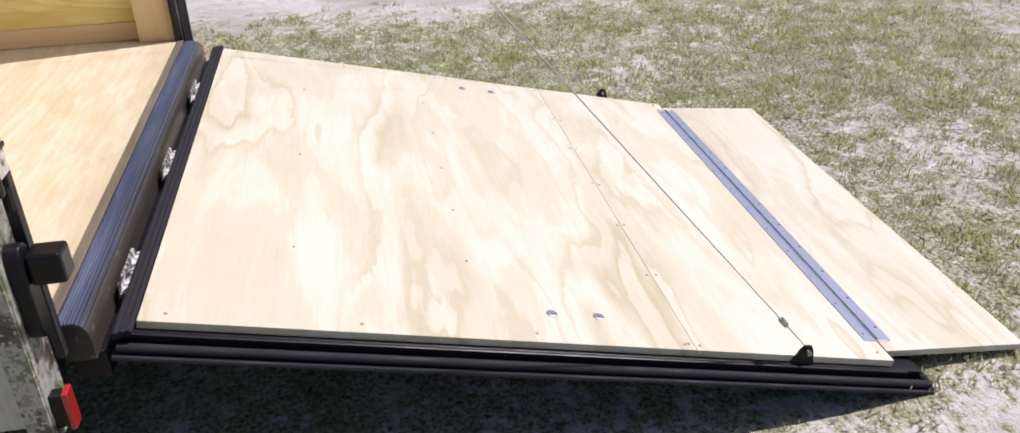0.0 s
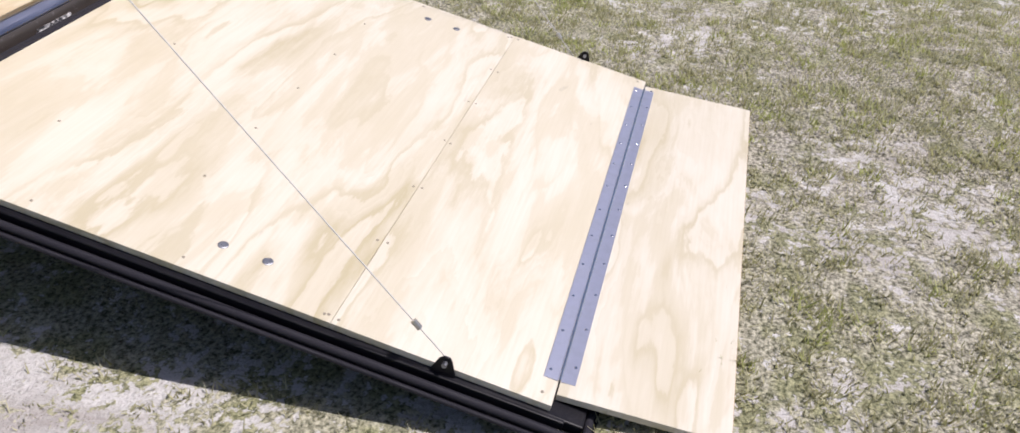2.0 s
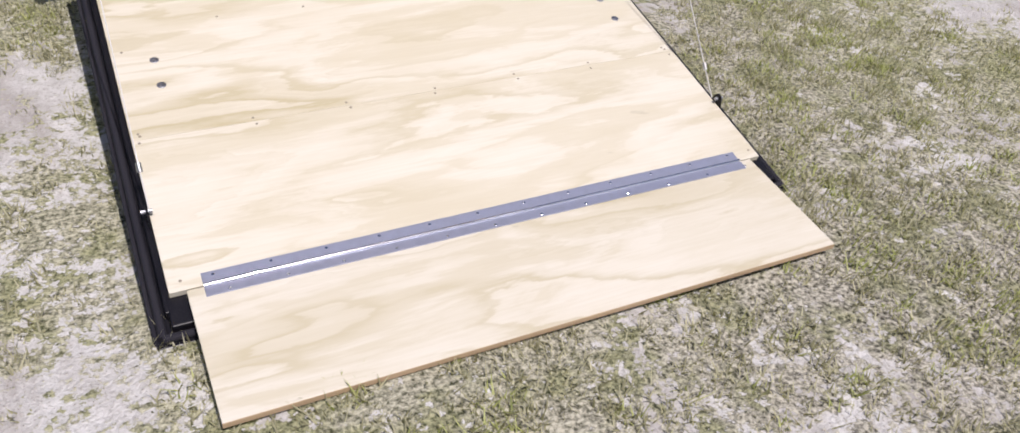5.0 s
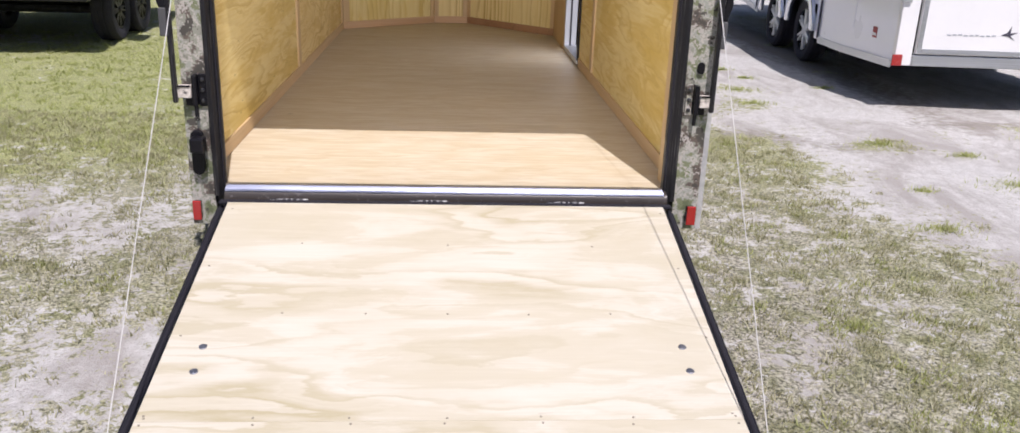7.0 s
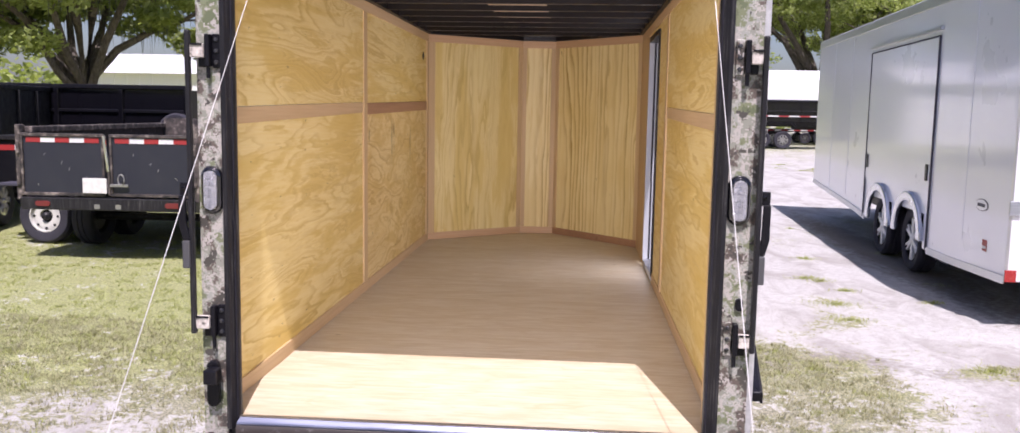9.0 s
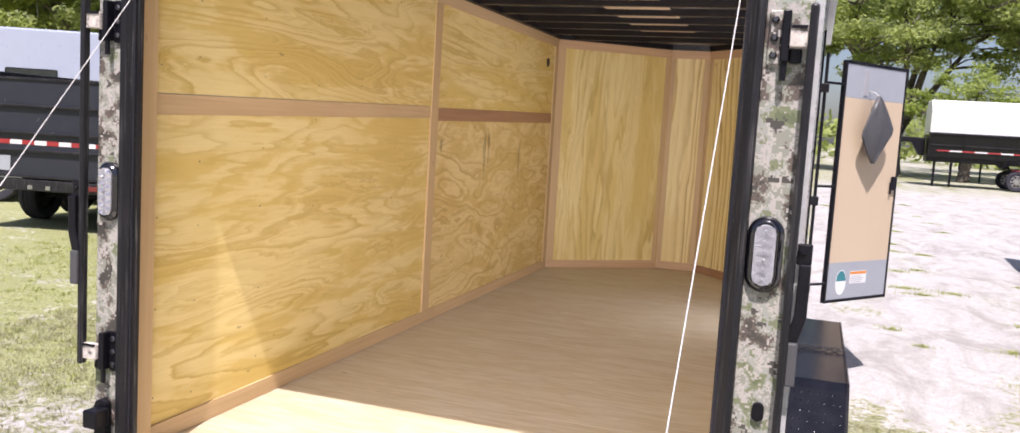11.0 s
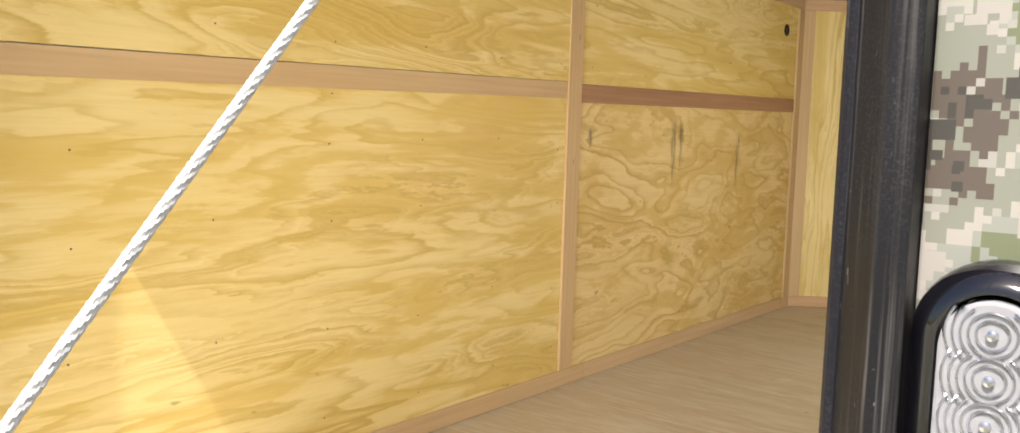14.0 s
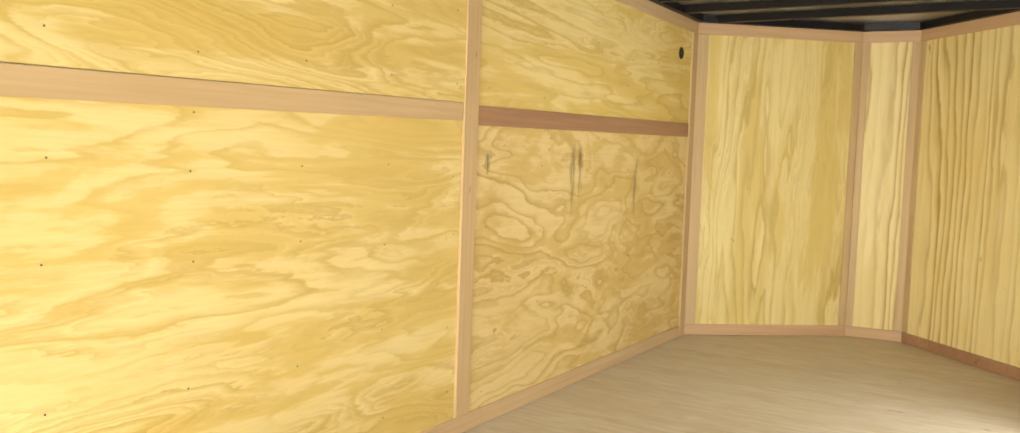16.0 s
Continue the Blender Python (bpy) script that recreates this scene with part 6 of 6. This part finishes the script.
def pickup():
    t = thing("pickup_truck", "dark blue pickup truck parked behind the trailers", "truck", m=Matrix.Translation((-7.7, 15.0, 0)) @ Matrix.Rotation(radians(-8), 4, "Z"))
    part("body", prism([(-2.7, 0.5), (2.7, 0.5), (2.75, 1.0), (2.6, 1.18), (1.2, 1.26), (-2.7, 1.26)], 0.0, 1.9, "y", 0.05), BLUE, t)
    c = part("cab", prism([(-1.1, 1.261), (1.25, 1.261), (0.62, 1.86), (0.45, 1.94), (-0.75, 1.95), (-0.92, 1.88)], 0.1, 1.8, "y", 0.06), BLUE, t, smooth=True)
    part("side_window", prism([(0.42, 1.42), (0.98, 1.42), (0.58, 1.80), (0.42, 1.84)], 0.085, 0.0995, "y"), GLASS, c)
    part("mirror", box(0.12, 0.34, -0.10, 0.084, 1.62, 1.74, 0.03), CHROME, c)
    part("window_trim", box(-0.80, 0.40, 0.085, 0.0995, 1.50, 1.52, 0.002), CHROME, c)
    part("trim", box(-2.6, 2.6, -0.012, -0.001, 1.12, 1.15, 0.003), CHROME, t)
    for x in (-1.7, 1.75):
        side_wheel(t, x, 0.08, 0.38, 0, CHROME, 0.24, 6)
        side_wheel(t, x, 1.82, 0.38, 0, CHROME, 0.24, 6)
    part("roof_beacon", box(-0.05, 0.42, 0.5, 1.4, 1.9505, 2.06, 0.02), YELLOW, t, "yellow roof light bar")


pickup()
tagged(part("pole", tube([(-9.05, 21.0, 0.0), (-10.85, 21.0, 8.0)], 0.13, 10), plain("pale_pole", (0.5, 0.48, 0.44), 0.7, 0.0, 0.3), None, smooth=True), "pale leaning wooden pole standing behind parked trailers", "pole")


# ---- a white shed behind the oaks ----
def shed():
    t = thing("shed", "long white metal shed behind the oak trees", "building", m=Matrix.Translation((-23.0, 62.0, 0)))
    part("wall", box(-16.0, 16.0, 0.0, 12.0, 0.0, 4.2), WHITE, t)
    part("roof", prism([(-0.5, 4.201), (12.5, 4.201), (6.0, 6.0)], -16.5, 16.5, "x"), WHITE, t, "white ridged roof")
    rib = part("wall_rib", box(-0.03, 0.03, -0.02, 0.019, 0.05, 4.15, 0.004), WHITE, t, m=Matrix.Translation((-16.0, -0.02, 0)))
    for i in range(1, 33):
        again(rib, Matrix.Translation((-16.0 + i, -0.02, 0)))


shed()


# ---- trees ----
def leaf_quads(centres, rng, count, size, flat=0.6):
    verts, faces = [], []
    for _ in range(count):
        c, r = rng.choice(centres)
        d = Vector((rng.gauss(0, 1), rng.gauss(0, 1), rng.gauss(0, 0.75)))
        d = d.normalized() * r * rng.random() ** 0.45
        p = c + Vector((d.x, d.y, d.z * flat))
        a = Vector((rng.gauss(0, 1), rng.gauss(0, 1), rng.gauss(0, 0.7))).normalized()
        b = a.orthogonal().normalized()
        s = size * rng.uniform(0.6, 1.4)
        n = len(verts)
        verts += [p - a * s, p + b * s * 0.5, p + a * s, p - b * s * 0.5]
        faces.append((n, n + 1, n + 2, n + 3))
    return verts, faces


def make_tree(seed, height, spread, leaves, size, moss, leafmat):
    rng = random.Random(seed)
    wood, centres, tips = None, [], []
    fork = height * rng.uniform(0.16, 0.24)
    lean = Vector((rng.uniform(-0.3, 0.3), rng.uniform(-0.3, 0.3), 0))
    base_r = height * (0.028 if moss else 0.04)
    trunk = [Vector((0, 0, -0.2)), lean * 0.3 + Vector((0, 0, fork * 0.5)), lean + Vector((0, 0, fork))]
    wood = tube(trunk, 1, 10, None, [base_r * 1.4, base_r, base_r * 0.9])
    limbs = 11 if moss else 8
    for i in range(limbs):
        a = 2 * math.pi * i / limbs + rng.uniform(-0.3, 0.3)
        out, up = spread * rng.uniform(0.55, 1.0), height * (rng.uniform(0.34, 0.70) if moss else rng.uniform(0.35, 0.72))
        p0 = trunk[-1] - Vector((0, 0, rng.uniform(0.0, 0.35) * fork))
        line, heading = [p0], a
        for q in range(1, 7):
            heading += rng.uniform(-0.45, 0.45) if moss else rng.uniform(-0.2, 0.2)
            line.append(line[-1] + Vector((math.cos(heading) * out / 6, math.sin(heading) * out / 6, up * (0.26, 0.22, 0.16, 0.12, 0.10, 0.06)[q - 1] * rng.uniform(0.6, 1.4))))
        wood = tube(line, 1, 7, wood, [base_r * v for v in (0.55, 0.46, 0.37, 0.28, 0.19, 0.11, 0.04)])
        for q in (line[3], line[4], line[5], line[6]):
            for _ in range(4):
                e = q + Vector((rng.gauss(0, 1), rng.gauss(0, 1), rng.uniform(-0.25, 1.0))) * spread * 0.19
                wood = tube([q, q.lerp(e, 0.5) + Vector((rng.uniform(-0.2, 0.2), rng.uniform(-0.2, 0.2), 0.15)), e], 1, 5, wood, [base_r * 0.14, base_r * 0.085, base_r * 0.03])
                centres.append((e, spread * rng.uniform(0.085, 0.165)))
                tips.append(e)
    for _ in range(30):
        a, r = rng.uniform(0, 6.28), spread * rng.uniform(0.0, 0.85)
        centres.append((trunk[-1] + Vector((math.cos(a) * r, math.sin(a) * r, height * rng.uniform(0.36, 0.70))), spread * rng.uniform(0.10, 0.19)))
    for _ in range(44 if moss else 0):
        a, r = rng.uniform(0, 6.28), spread * rng.uniform(0.5, 1.1)
        centres.append((trunk[-1] + Vector((math.cos(a) * r, math.sin(a) * r, height * rng.uniform(0.10, 0.36))), spread * rng.uniform(0.07, 0.15)))
    v, f = leaf_quads(centres, rng, leaves, size)
    crown = bpy.data.meshes.new("crown")
    crown.from_pydata(v, [], f)
    crown.materials.append(leafmat)
    t = thing("tree", "spreading live oak tree with hanging moss" if moss else "broad leafy green oak tree across the yard", "tree", "trees round the yard")
    part("trunk", wood, BARK, t, "grey-brown trunk and limbs", True)
    c = new("crown", crown)
    c.parent = t
    if moss:
        mv, mf = [], []
        for _ in range(2600):
            e = rng.choice(tips) + Vector((rng.gauss(0, 0.5), rng.gauss(0, 0.5), rng.uniform(-0.4, 0.2)))
            ln, w = rng.uniform(0.3, 1.1), rng.uniform(0.006, 0.018)
            dx = rng.uniform(-1, 1) * w
            n = len(mv)
            mv += [(e.x - w, e.y - dx, e.z), (e.x + w, e.y + dx, e.z), (e.x + rng.uniform(-0.06, 0.06), e.y, e.z - ln)]
            mf.append((n, n + 1, n + 2))
        me = bpy.data.meshes.new("moss")
        me.from_pydata(mv, [], mf)
        me.materials.append(MOSS)
        o = new("hanging_moss", me)
        o.parent = t
        tagged(o, "grey hanging moss")
    return t


def put_tree(t, x, y, turn, scale):
    t.matrix_world = Matrix.Translation((x, y, 0)) @ Matrix.Rotation(radians(turn), 4, "Z") @ Matrix.Scale(scale, 4)


oak = make_tree(2, 10.5, 6.4, 90000, 0.105, True, LEAF)
put_tree(oak, -16.6, 26.0, 0, 1.0)
for x, y, turn, sc in ((-24.5, 25.0, 80, 0.95), (-9.5, 33.0, 150, 1.0), (-31.0, 20.0, 220, 1.0), (-33.0, 36.0, 40, 1.1)):
    copy_thing(oak, Matrix.Translation((x, y, 0)) @ Matrix.Rotation(radians(turn), 4, "Z") @ Matrix.Scale(sc, 4))
bright = make_tree(9, 8.0, 4.6, 9000, 0.13, False, LEAF_BRIGHT)
put_tree(bright, 9.5, 56.0, 60, 0.95)
for x, y, turn, sc in ((24.0, 58.0, 100, 1.1),):
    copy_thing(bright, Matrix.Translation((x, y, 0)) @ Matrix.Rotation(radians(turn), 4, "Z") @ Matrix.Scale(sc, 4))
big = make_tree(21, 15.0, 9.5, 34000, 0.15, False, LEAF)
put_tree(big, 6.0, 64.0, 0, 1.0)
for x, y, turn, sc in ((17.5, 60.0, 70, 0.95), (-4.0, 70.0, 200, 1.0), (29.0, 66.0, 140, 1.0), (42.0, 58.0, 260, 0.9), (22.0, 78.0, 20, 1.2), (55.0, 50.0, 310, 1.0), (-40.0, 40.0, 15, 0.9)):
    copy_thing(big, Matrix.Translation((x, y, 0)) @ Matrix.Rotation(radians(turn), 4, "Z") @ Matrix.Scale(sc, 4))

# Far woods all round the horizon.
rng = random.Random(77)
spots = []
for i in range(420):
    a = 2 * math.pi * i / 420
    r = rng.uniform(115, 150)
    for z in (1.5, 4.0):
        spots.append((Vector((r * math.cos(a), r * math.sin(a), z + rng.uniform(-1, 2.0))), rng.uniform(3.0, 5.0)))
v, f = leaf_quads(spots, rng, 42000, 0.65, 0.8)
me = bpy.data.meshes.new("far_woods")
me.from_pydata(v, [], f)
me.materials.append(LEAF)
tagged(new("far_woods", me), "belt of dark green woods on the horizon", "trees", kind="stuff")
